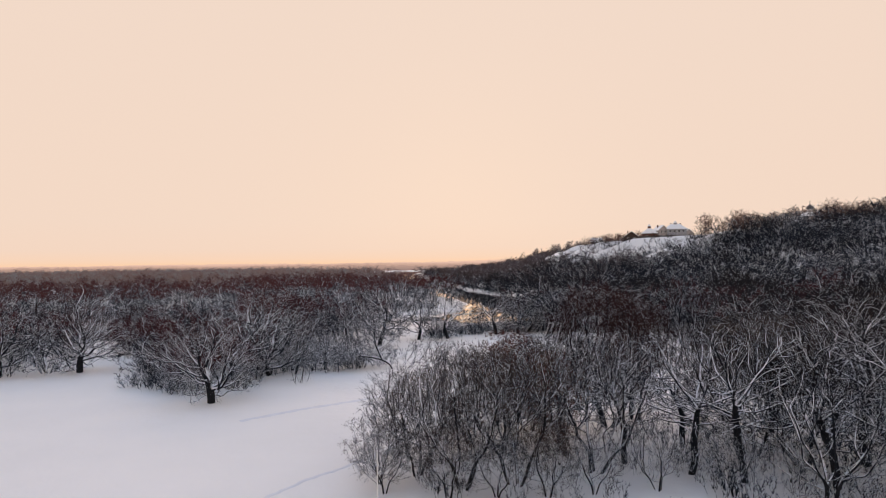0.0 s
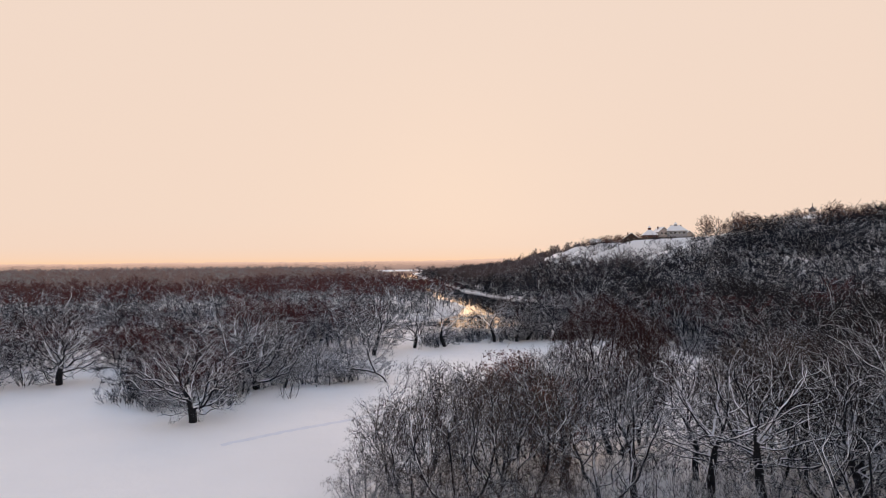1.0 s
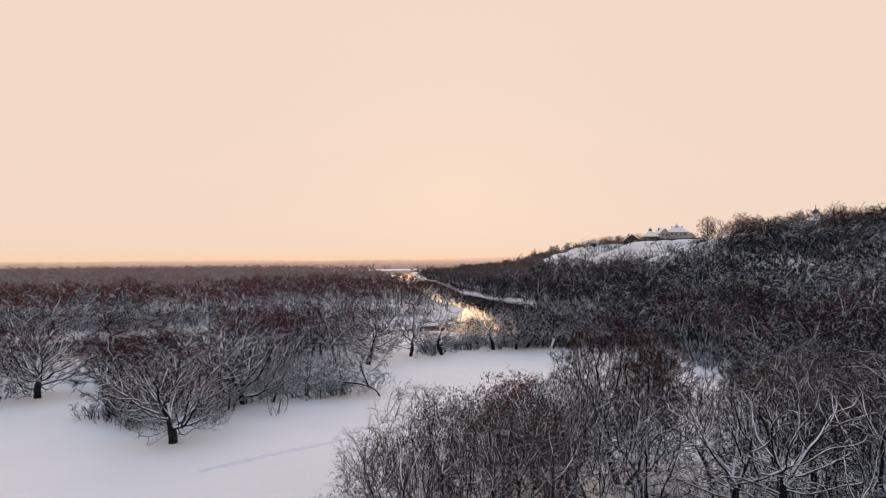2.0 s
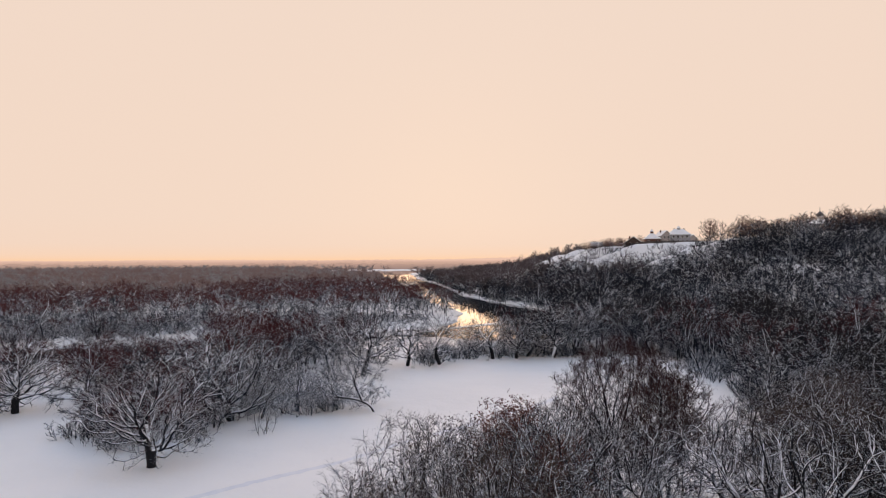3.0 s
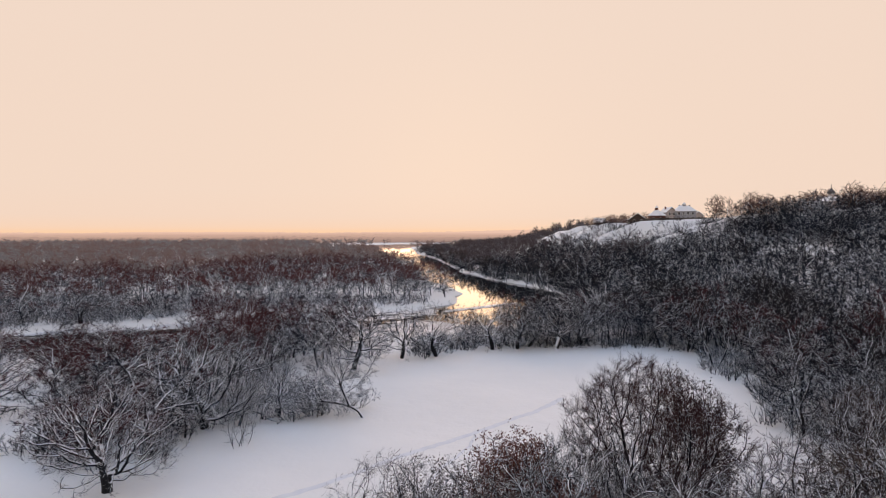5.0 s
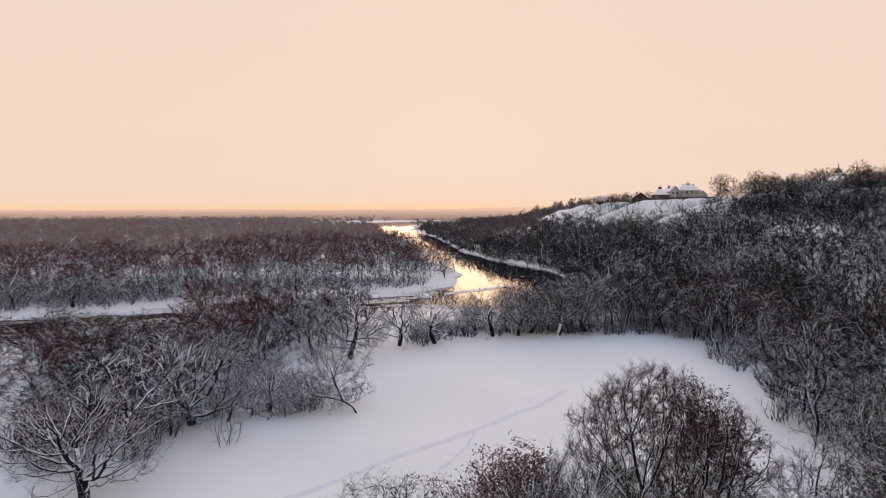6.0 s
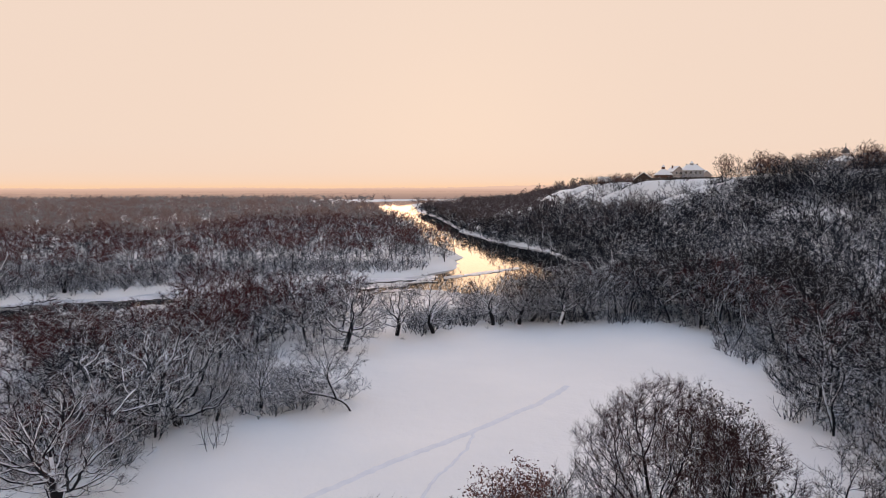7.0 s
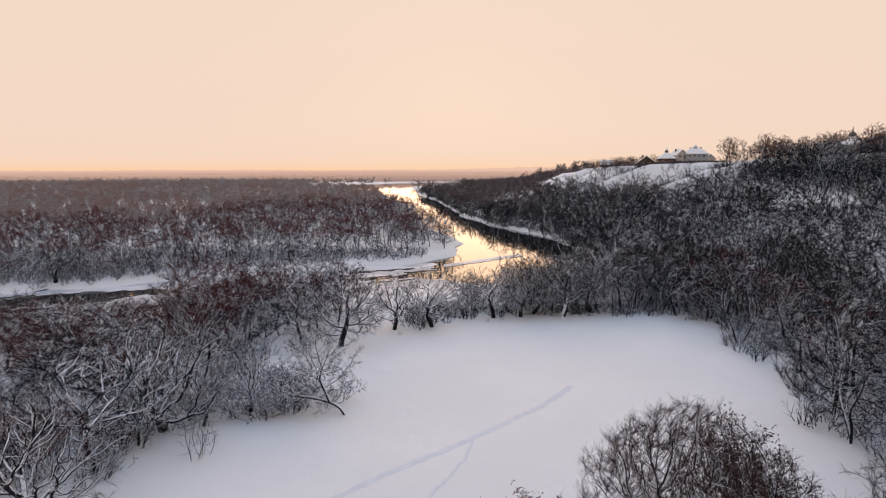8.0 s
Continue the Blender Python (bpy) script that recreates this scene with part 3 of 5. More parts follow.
def make_ground():
    xs = spaced([(-4700, -1500, 400), (-1500, -500, 100), (-500, -140, 18), (-140, -40, 3.0), (-40, 52, 1.4), (52, 220, 4), (220, 520, 20), (520, 1500, 100), (1500, 4700, 400)])
    ys = spaced([(-600, -50, 50), (-50, 40, 6), (40, 118, 1.3), (118, 300, 2.2), (300, 560, 4), (560, 1200, 9), (1200, 1400, 40), (1400, 4900, 125)])
    X, Y = np.meshgrid(xs, ys)
    V = np.stack([X, Y, ground_z(X, Y)], -1).reshape(-1, 3)
    w, h = len(xs), len(ys)
    i = (np.arange(h - 1)[:, None] * w + np.arange(w - 1)[None]).ravel()
    q = np.stack([i, i + 1, i + w + 1, i + w], -1)
    tagged(new("ground", mesh_of("ground", V, [q], M_SNOW)), "snow-covered meadow, river banks and wooded hill", "snowy ground", kind="structure")


make_ground()


def make_water():
    xs, ys = np.linspace(-260, 160, 85), np.linspace(70, 1400, 195)
    X, Y = np.meshgrid(xs, ys)
    V = np.stack([X, Y, np.full(X.shape, WATER_Z)], -1).reshape(-1, 3)
    w, h = len(xs), len(ys)
    i = (np.arange(h - 1)[:, None] * w + np.arange(w - 1)[None]).ravel()
    i = i[(river_distance(X, Y).ravel()[i] < 12)]
    q = np.stack([i, i + 1, i + w + 1, i + w], -1)
    used, q = np.unique(q, return_inverse=True)
    tagged(new("water", mesh_of("water", V[used], [q.reshape(-1, 4)], M_WATER)), "dark open river water mirroring the evening sky", "river", kind="structure")


make_water()

# stretches of open water in the ice: from, to, half width
LEADS = [((-150, 130), (-90, 167), 4.5), ((-96, 168), (-76, 176), 7.2), ((-78, 177), (-66, 182), 3.8), ((-66, 180), (-58, 184), 0.9), ((-94, 159), (-76, 164.5), 1.7), ((-86, 154), (-76, 157.5), 1.2), ((-61, 164), (-54, 168), 1.3), ((-47, 179), (-40, 182), 1.2),
         ((-21, 211), (-8, 217), 1.2), ((-20, 199), (-2, 207), 2.4),
         ((-16, 194), (-6, 199), 0.8), ((-2, 207), (12, 213), 7.0), ((0, 236), (8, 240), 8.5), ((12, 205), (40, 200), 12)]


def ice_open(x, y):
    best = np.full(np.shape(x), 1e9)
    for (ax, ay), (bx, by), r in LEADS:
        dx, dy = bx - ax, by - ay
        t = np.clip(((x - ax) * dx + (y - ay) * dy) / (dx * dx + dy * dy), 0, 1)
        best = np.minimum(best, np.hypot(x - ax - t * dx, y - ay - t * dy) - r)
    edge = (y - 226) * 0.20 - (x + 1.5)           # beyond this line the main stream is open
    best = np.minimum(best, np.where(y > 216, edge + 1, 99))
    strip = np.abs((y - 226) - 0.95 * (x - 5)) / 1.38 - 2.2     # loose floe reaching out into the bend
    best = np.where((x > 2) & (x < 27) & (strip < 0), -strip, best)
    return best + 0.9 * np.sin(x * 0.8 + y * 0.5) * np.sin(y * 0.63 - x * 0.2) + 0.5 * np.sin(x * 1.9 - y * 1.3)


def make_ice():
    xs, ys = np.arange(-150, 62, 0.9), np.arange(120, 262, 0.9)
    X, Y = np.meshgrid(xs, ys)
    V = np.stack([X, Y, WATER_Z + 0.10 + 0.04 * np.sin(X * 0.7) * np.sin(Y * 0.9)], -1).reshape(-1, 3)
    w, h = len(xs), len(ys)
    i = (np.arange(h - 1)[:, None] * w + np.arange(w - 1)[None]).ravel()
    i = i[(river_distance(X, Y).ravel()[i] < 4) & (ice_open(X, Y).ravel()[i] > 0)]
    q = np.stack([i, i + 1, i + w + 1, i + w], -1)
    used, q = np.unique(q, return_inverse=True)
    tagged(new("river_ice", mesh_of("river_ice", V[used], [q.reshape(-1, 4)], M_ICE)), "grey-white snow-dusted ice sheet with open leads", "river ice", kind="structure")


make_ice()

# ------------------------------------------------------------------ woods in the mass


def scatter(rng, x0, x1, y0, y1, gap, keep):
    xs, ys = np.meshgrid(np.arange(x0, x1, gap), np.arange(y0, y1, gap))
    x = xs.ravel() + rng.uniform(-0.5, 0.5, xs.size) * gap
    y = ys.ravel() + rng.uniform(-0.5, 0.5, xs.size) * gap
    ok = keep(x, y)
    return x[ok], y[ok]


def far_template(seed, height, limbs, branches, twigs, thick, crown=0.45, start=0.22, angle=56):
    """A tree for the mass of the woods: trunk, limbs and twigs as few pointed pieces."""
    rng = np.random.default_rng(seed)
    P0, R0 = stems(rng, 1, height * 0.72, height * 0.010 + thick * 0.6, 9, 3)
    P1, R1 = sprout(rng, P0, R0, limbs, start, angle, crown, 3, 0.15, 0.14, thick * 1.6, 0.5)
    P2, R2 = sprout(rng, P1, R1, branches, 0.2, 46, 0.62, 2, 0.15, 0.12, thick * 1.2, 0.7)
    v0, q0 = tubes(P0, R0, 3)
    v1, t1 = cones(P1[:, ::2], R1[:, ::2])
    v2, t2 = cones(P2, R2) if branches == 5 else slivers(P2, R2)
    Vs, Ts = [v0, v1, v2], [t1 + len(v0), t2 + len(v0) + len(v1)]
    if twigs:
        P3, R3 = sprout(rng, P2, np.maximum(R2, thick), twigs, 0.15, 42, 0.8, 2, 0.15, 0.10, thick * 0.8)
        v3, t3 = slivers(P3, R3)
        Ts.append(t3 + sum(map(len, Vs)))
        Vs.append(v3)
    return np.concatenate(Vs), q0, np.concatenate(Ts), len(t1) + (len(t2) if twigs else 0)


def woods(name, label, seed, x, y, templates, size, twig, lo=0.75, hi=1.2, bark=None, top=None, cap=0.66):
    rng = np.random.default_rng(seed)
    z = ground_z(x, y)
    pick = rng.integers(0, len(templates), len(x))
    Vs, Qs, Ts, mq, mt, off = [], [], [], [], [], 0
    for k, (V, Q, T, nl) in enumerate(templates):
        sel = np.where(pick == k)[0]
        if not len(sel):
            continue
        a = rng.random(len(sel)) * 6.28
        s = (size if isinstance(size, float) else size[sel]) * rng.uniform(lo, hi, len(sel))
        c, sn = np.cos(a)[:, None] * s[:, None], np.sin(a)[:, None] * s[:, None]
        W = np.stack([V[:, 0] * c - V[:, 1] * sn + x[sel][:, None], V[:, 0] * sn + V[:, 1] * c + y[sel][:, None], V[:, 2] * s[:, None] + z[sel][:, None]], -1)
        o = off + np.arange(len(sel))[:, None, None] * len(V)
        Vs.append(W.reshape(-1, 3))
        Qs.append((Q[None] + o).reshape(-1, 4))
        Ts.append((T[None] + o).reshape(-1, 3))
        kind = (np.arange(len(T)) >= nl).astype(int)
        if top:
            kind[(kind == 1) & (V[T].mean(1)[:, 2] > cap * V[:, 2].max())] = 2
        mt.append(np.tile(kind, len(sel)))
        off += len(sel) * len(V)
    Q, T = np.concatenate(Qs), np.concatenate(Ts)
    index = np.concatenate([np.zeros(len(Q), int), *mt])
    return tagged(new(name, mesh_of(name, np.concatenate(Vs), [Q, T], [bark or M_WOODS_BARK, twig] + ([top] if top else []), index)), label, "woods", kind="stuff")


def in_view(x, y, extra=14):
    return np.abs(x) < 0.70 * (y + 8) + extra


def slope_bare(x, y):
    """The open snow bluff under the houses."""
    u = hill(x, y)[1]
    return (y > 335) & (y < 520) & (x < 152) & (u > 0.57 + 0.06 * np.sin(y * 0.11) + 0.04 * np.sin(y * 0.37)) & (u < np.interp(y, [335, 360, 400, 520], [1.1, 1.35, 1.5, 1.2]))


def round_template(seed, height, width, thick, points=120, twigs=3, foot=0.10, bole=0.46, clumps=16, length=1.2, broad=1.75, fineness=0.064):
    """A round-crowned tree for the woods: boughs as three-sided tubes, shoots as ribbons, slivers for twigs."""
    rng = np.random.default_rng(seed)
    step_len = height * fineness
    base = stem_lines(rng, 1, height * bole, step_len)
    P, par = grow(rng, base, crown_points(rng, points, height, width, foot, clumps), step_len, step_len * 1.15, 0.20)
    P, R, main, D = skeleton_of(P, par, thick, 2.6)
    bold = R > thick * 1.65
    v0, q0 = skin(P, R * 1.4, par, main, D, np.where(bold)[0], 3)
    v1, t1 = ribbons(P, R, par, np.where(~bold)[0])
    Q, S = twigs_on(rng, P, R, par, np.where(~bold)[0], twigs, length, thick * broad, spread=0.85)
    v2, t2 = slivers(Q, S)
    return np.concatenate([v0, v1, v2]), q0, np.concatenate([t1 + len(v0), t2 + len(v0) + len(v1)]), 0


TALL = [round_template(s, 11, 8.4 + s % 4, 0.031) for s in range(14)]
LIGHT = [round_template(20 + s, 11, 8.4 + s % 4, 0.036, 62, 3, length=1.35, broad=1.9, fineness=0.084) for s in range(10)]
FAR = [far_template(50 + s, 10.5, 10, 4, 2, 0.34, 0.76) for s in range(10)]
MASS = [far_template(90 + s, 11, 6, 7, 0, 2.2, 1.8, 0.1, 76) for s in range(8)]

_r = np.random.default_rng(5)


def far_left(x, y):
    shore = np.interp(y, [180, 215, 240, 275, 300, 340, 400, 460, 520, 740, 1200], [-25, -16, 4, 9, 5, -2, -11, -25, -38, -78, -140])
    return in_view(x, y) & (river_distance(x, y) > np.where(x < -40, 4.5, 3)) & (x < shore) & ~((y > 446) & (y < 488) & (x > -215) & (x < -150)) & ~((y > 1000) & (x > -0.20 * y))


def far_right(x, y):
    h, u = hill(x, y)
    return in_view(x, y) & (river_distance(x, y) > 0.8) & (x > np.interp(y, [180, 280, 400, 520, 740, 1200], [30, 32, 12, -8, -30, -70])) & ~slope_bare(x, y) & (u > -0.3) & ((y < 770) | (u > 0.25))


x, y = scatter(_r, -250, 20, 178, 430, 7.0, lambda x, y: far_left(x, y) & ((y < 310) | (x > -110)))
front = (river_distance(x, y) < 26) & (y < 330)
woods("riverside_woods", "bare frosted riverside woods with reddish-brown tops", 1, x[front], y[front], TALL, 0.95, M_WOODS, top=M_TOP)
woods("inner_riverside_woods", "frosted bare woods behind the river shore with reddish tops", 20, x[~front], y[~front], LIGHT, 0.95, M_WOODS, top=M_TOP)
x, y = scatter(_r, -480, 20, 310, 600, 9.0, lambda x, y: far_left(x, y) & ~((y < 430) & (x > -110)))
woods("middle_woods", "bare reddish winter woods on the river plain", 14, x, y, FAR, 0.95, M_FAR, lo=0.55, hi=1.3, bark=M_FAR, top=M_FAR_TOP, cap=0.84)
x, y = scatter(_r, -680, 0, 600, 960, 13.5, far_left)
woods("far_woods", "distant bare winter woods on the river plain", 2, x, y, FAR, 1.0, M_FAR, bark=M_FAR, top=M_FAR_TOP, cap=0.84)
x, y = scatter(_r, 8, 330, 60, 400, 5.6, lambda x, y: far_right(x, y) & ~((x < 72) & (y < 172)) & ~((np.abs(x - 177) < 6) & (y > 300) & (y < 332)) & (hill(x, y)[1] < np.where(y < 265, 1.5, 0.80)) & ~((np.hypot((x - 130) / 11, (y - 262) / 22) < 1) & (_r.random(len(x)) < 0.85)))
pale = ((x > 96) & (y < 300) & (np.sin(x * 0.06 + 1) * np.sin(y * 0.045) > 0.35)) | ((x < 96) & (x > 48) & (y > 130) & (y < 225) & (np.sin(x * 0.17) * np.sin(y * 0.10) > -0.35))
size = np.where((y > 318) & (hill(x, y)[1] > 0.36) & (x < 150), 0.78, 0.95)
low = ~pale & (y < 215)
woods("hillside_woods", "dense bare dark woods on the hillside with snow on the boughs", 3, x[low], y[low], TALL, size[low], M_HILL_TWIG)
low = ~pale & (y >= 215)
woods("farther_hillside_woods", "dense bare dark woods farther along the hillside", 21, x[low], y[low], LIGHT, size[low], M_HILL_TWIG)
far = (y > 310) & (x < 95)
woods("slope_woods_over_the_river", "dense brownish bare woods on the slope above the river", 19, x[far] + 2.6, y[far] + 2.4, LIGHT, 0.86, M_FAR_BANK, bark=M_FAR_BANK)
woods("frosted_hillside_woods", "pale frosted bare woods higher on the hillside", 16, x[pale], y[pale], LIGHT, 0.9, M_FROST, bark=M_FROST)
x, y = scatter(_r, -60, 240, 400, 1000, 9.0, lambda x, y: far_right(x, y) & (hill(x, y)[1] < 1.25))
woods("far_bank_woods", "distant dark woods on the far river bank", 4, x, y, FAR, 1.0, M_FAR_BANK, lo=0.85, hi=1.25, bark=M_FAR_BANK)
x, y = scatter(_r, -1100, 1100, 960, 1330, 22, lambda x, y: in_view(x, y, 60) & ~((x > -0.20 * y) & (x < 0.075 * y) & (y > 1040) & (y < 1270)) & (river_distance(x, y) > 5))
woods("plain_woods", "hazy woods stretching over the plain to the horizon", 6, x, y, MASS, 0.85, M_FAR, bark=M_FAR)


x, y = scatter(_r, -60, 70, 250, 770, 4.8, lambda x, y: far_right(x, y) & (river_distance(x, y) < 7))
woods("shore_trees", "bare trees overhanging the far snowy river shore", 13, x, y, LIGHT, 0.7, M_TWIG)


def brush_template(seed, thick=0.05):
    """A tangle of bare shoots, knee to head high."""
    rng = np.random.default_rng(seed)
    P0, R0 = stems(rng, 7, 2.4, thick, 38, 3, 0.5)
    P1, R1 = sprout(rng, P0, R0, 6, 0.2, 42, 0.6, 2, 0.2, 0.1, thick * 0.8)
    v0, t0 = cones(P0, R0)
    v1, t1 = slivers(P1, np.maximum(R1, thick * 0.6))
    return np.concatenate([v0, v1]), np.zeros((0, 4), int), np.concatenate([t0, t1 + len(v0)]), 0


x, y = scatter(_r, 147, 290, 340, 392, 8.6, lambda x, y: (x > 147 + (y - 380) * 0.2) & (hill(x, y)[1] > 1.1) & ((y > 372) | (x > 186)))
woods("crest_woods", "reddish-brown bare trees along the crest of the bluff", 11, x, y, [round_template(30 + s, 13, 9.0, 0.028, 300, 4, 0.20, 0.40, 120, 0.95, 1.7, 0.048) for s in range(8)], 0.97, M_CREST, lo=0.6, hi=1.25, bark=M_CREST)
x, y = scatter(_r, 84, 122, 396, 470, 5.0, lambda x, y: hill(x, y)[1] > 0.98)
woods("crest_thicket", "low russet trees and bushes round the cottages", 12, x, y, TALL, 0.5, M_CREST, bark=M_CREST)
x, y = scatter(_r, 134, 235, 255, 372, 3.8, lambda x, y: ~((np.abs(x - 177) < 2.5) & (y > 314) & (y < 332)) & (hill(x, y)[1] > 0.62) & (hill(x, y)[1] < 1.2) & ~slope_bare(x, y))
dim = np.sin(x * 0.13 + 0.5 * y * 0.07) * np.sin(y * 0.09 + 1) > np.interp(hill(x, y)[1], [0.7, 0.9, 1.05], [-0.6, 0.0, 0.4])
woods("upper_slope_woods", "slim pale frosted trees on the steep upper slope", 17, x[~dim], y[~dim], LIGHT, 0.70, M_FROST, bark=M_FROST)
rim = hill(x, y)[1] > 0.93
woods("upper_slope_thicket", "dark bare woods on the steep upper slope", 18, x[dim & ~rim], y[dim & ~rim], LIGHT, 0.84, M_HILL_TWIG)
woods("rim_woods", "brown bare trees along the rim of the slope", 24, x[dim & rim], y[dim & rim], LIGHT, 0.80, M_CREST, bark=M_CREST)
x, y = scatter(_r, -140, -46, 172, 204, 4.4, lambda x, y: in_view(x, y) & (river_distance(x, y) > 2.5) & (river_distance(x, y) < 15))
woods("shore_saplings", "young frosted trees crowding the snowy river shore", 23, x, y, LIGHT, 0.5, M_WOODS, lo=0.5, hi=1.2, top=M_TOP)
BRUSH = [brush_template(s) for s in range(8)]
x, y = scatter(_r, 46, 240, 70, 330, 4.0, lambda x, y: far_right(x, y) & ~inside(MEADOW, x - 2, y) & ~((np.hypot((x - 130) / 11, (y - 262) / 22) < 1)))
woods("hillside_undergrowth", "tangled bare undergrowth in the hillside wood", 7, x, y, BRUSH, 1.2, M_TWIG)
x, y = scatter(_r, -60, 70, 250, 700, 2.4, lambda x, y: far_right(x, y) & (river_distance(x, y) < 6) & (river_distance(x, y) > 1.2))
woods("shore_undergrowth", "dark bare bushes hanging over the far river shore", 15, x, y, BRUSH, 1.2, M_TWIG)
x, y = scatter(_r, -116, 48, 86, 172, 3.6, lambda x, y: in_view(x, y, 6) & ~inside(MEADOW, x, y) & ~inside(MEADOW, x, y - 1.5) & (river_distance(x, y) > 2.5) & ~((x > -23) & (x < -2) & (y > 128)))
woods("bank_undergrowth", "tangled snowy undergrowth along the river bank", 8, x, y, BRUSH, 1.0, M_TWIG)
x, y = scatter(_r, -4, 46, 143, 158, 2.5, lambda x, y: ~inside(MEADOW, x, y) & (river_distance(x, y) > 2.5))
woods("bank_thicket", "dark bare thicket between the trees on the river bank", 22, x, y, BRUSH, 1.15, M_TWIG, lo=0.6, hi=1.4)
x, y = scatter(_r, -180, 20, 176, 245, 3.3, lambda x, y: far_left(x, y) | (in_view(x, y) & (x < -40) & (river_distance(x, y) > 2.2) & (_r.random(len(x)) < 0.8)))
woods("far_bank_undergrowth", "frosted undergrowth below the riverside wood", 9, x, y, BRUSH, 1.5, M_FROST)


x, y = scatter(_r, 70, 150, 335, 440, 4.4, lambda x, y: slope_bare(x, y) & (hill(x, y)[1] < 0.98) & (np.sin(x * 0.21) * np.sin(y * 0.17 + 1) > -0.25))
woods("slope_bushes", "scattered dark bushes on the open snowy slope", 10, x, y, BRUSH, 2.0, M_TWIG, lo=0.5, hi=1.3)


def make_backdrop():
    """Self-glowing strips along the horizon that stand in for hazy wooded ridges."""
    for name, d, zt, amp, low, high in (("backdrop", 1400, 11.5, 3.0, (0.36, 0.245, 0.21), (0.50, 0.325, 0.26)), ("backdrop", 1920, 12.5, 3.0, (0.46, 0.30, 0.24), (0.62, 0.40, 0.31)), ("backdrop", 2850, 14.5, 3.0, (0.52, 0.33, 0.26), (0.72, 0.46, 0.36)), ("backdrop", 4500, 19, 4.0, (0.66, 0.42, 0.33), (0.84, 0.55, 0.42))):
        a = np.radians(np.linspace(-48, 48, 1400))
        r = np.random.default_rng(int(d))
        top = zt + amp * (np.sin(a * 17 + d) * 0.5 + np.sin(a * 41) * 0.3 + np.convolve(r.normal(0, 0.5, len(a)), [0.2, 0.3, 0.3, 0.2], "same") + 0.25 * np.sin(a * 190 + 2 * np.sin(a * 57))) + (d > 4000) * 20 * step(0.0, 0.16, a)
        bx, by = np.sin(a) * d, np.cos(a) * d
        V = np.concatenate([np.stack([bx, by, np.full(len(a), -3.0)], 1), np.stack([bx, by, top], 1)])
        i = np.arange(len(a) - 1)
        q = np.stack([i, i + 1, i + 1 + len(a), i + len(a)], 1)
        tagged(new(name, mesh_of(name, V, [q], haze_material("far_haze", low, high, 0, zt))), "hazy wooded ridge, a flat backdrop that glows by itself", "distant ridge", kind="structure")


make_backdrop()


# ------------------------------------------------------------------ single trees
PLANTED = {}


def at(x, y, turn=0.0, size=1.0, sink=0.0):
    return pose(x, y, float(ground_z(x, y)) - sink, 0, 0, turn) @ Matrix.Scale(size, 4)


def plant(key, x, y, turn, height):
    """Plants one tree of the named sort, so many metres high; the first is built, the others are copies of it."""
    if key in PLANTED:
        first, tall = PLANTED[key]
        return copy_thing(first, at(x, y, turn, height / tall / first.scale[0]))
    name, label, category, group, opts = SORTS[key]
    ob = make_tree(name, label, category, at(x, y, turn), group=group, **opts)
    tall = float(np.percentile([v.co.z for part_ob in ob.children for v in part_ob.data.vertices], 99.7))
    ob.matrix_basis = at(x, y, turn, height / tall)
    PLANTED[key] = (ob, tall)
    return ob


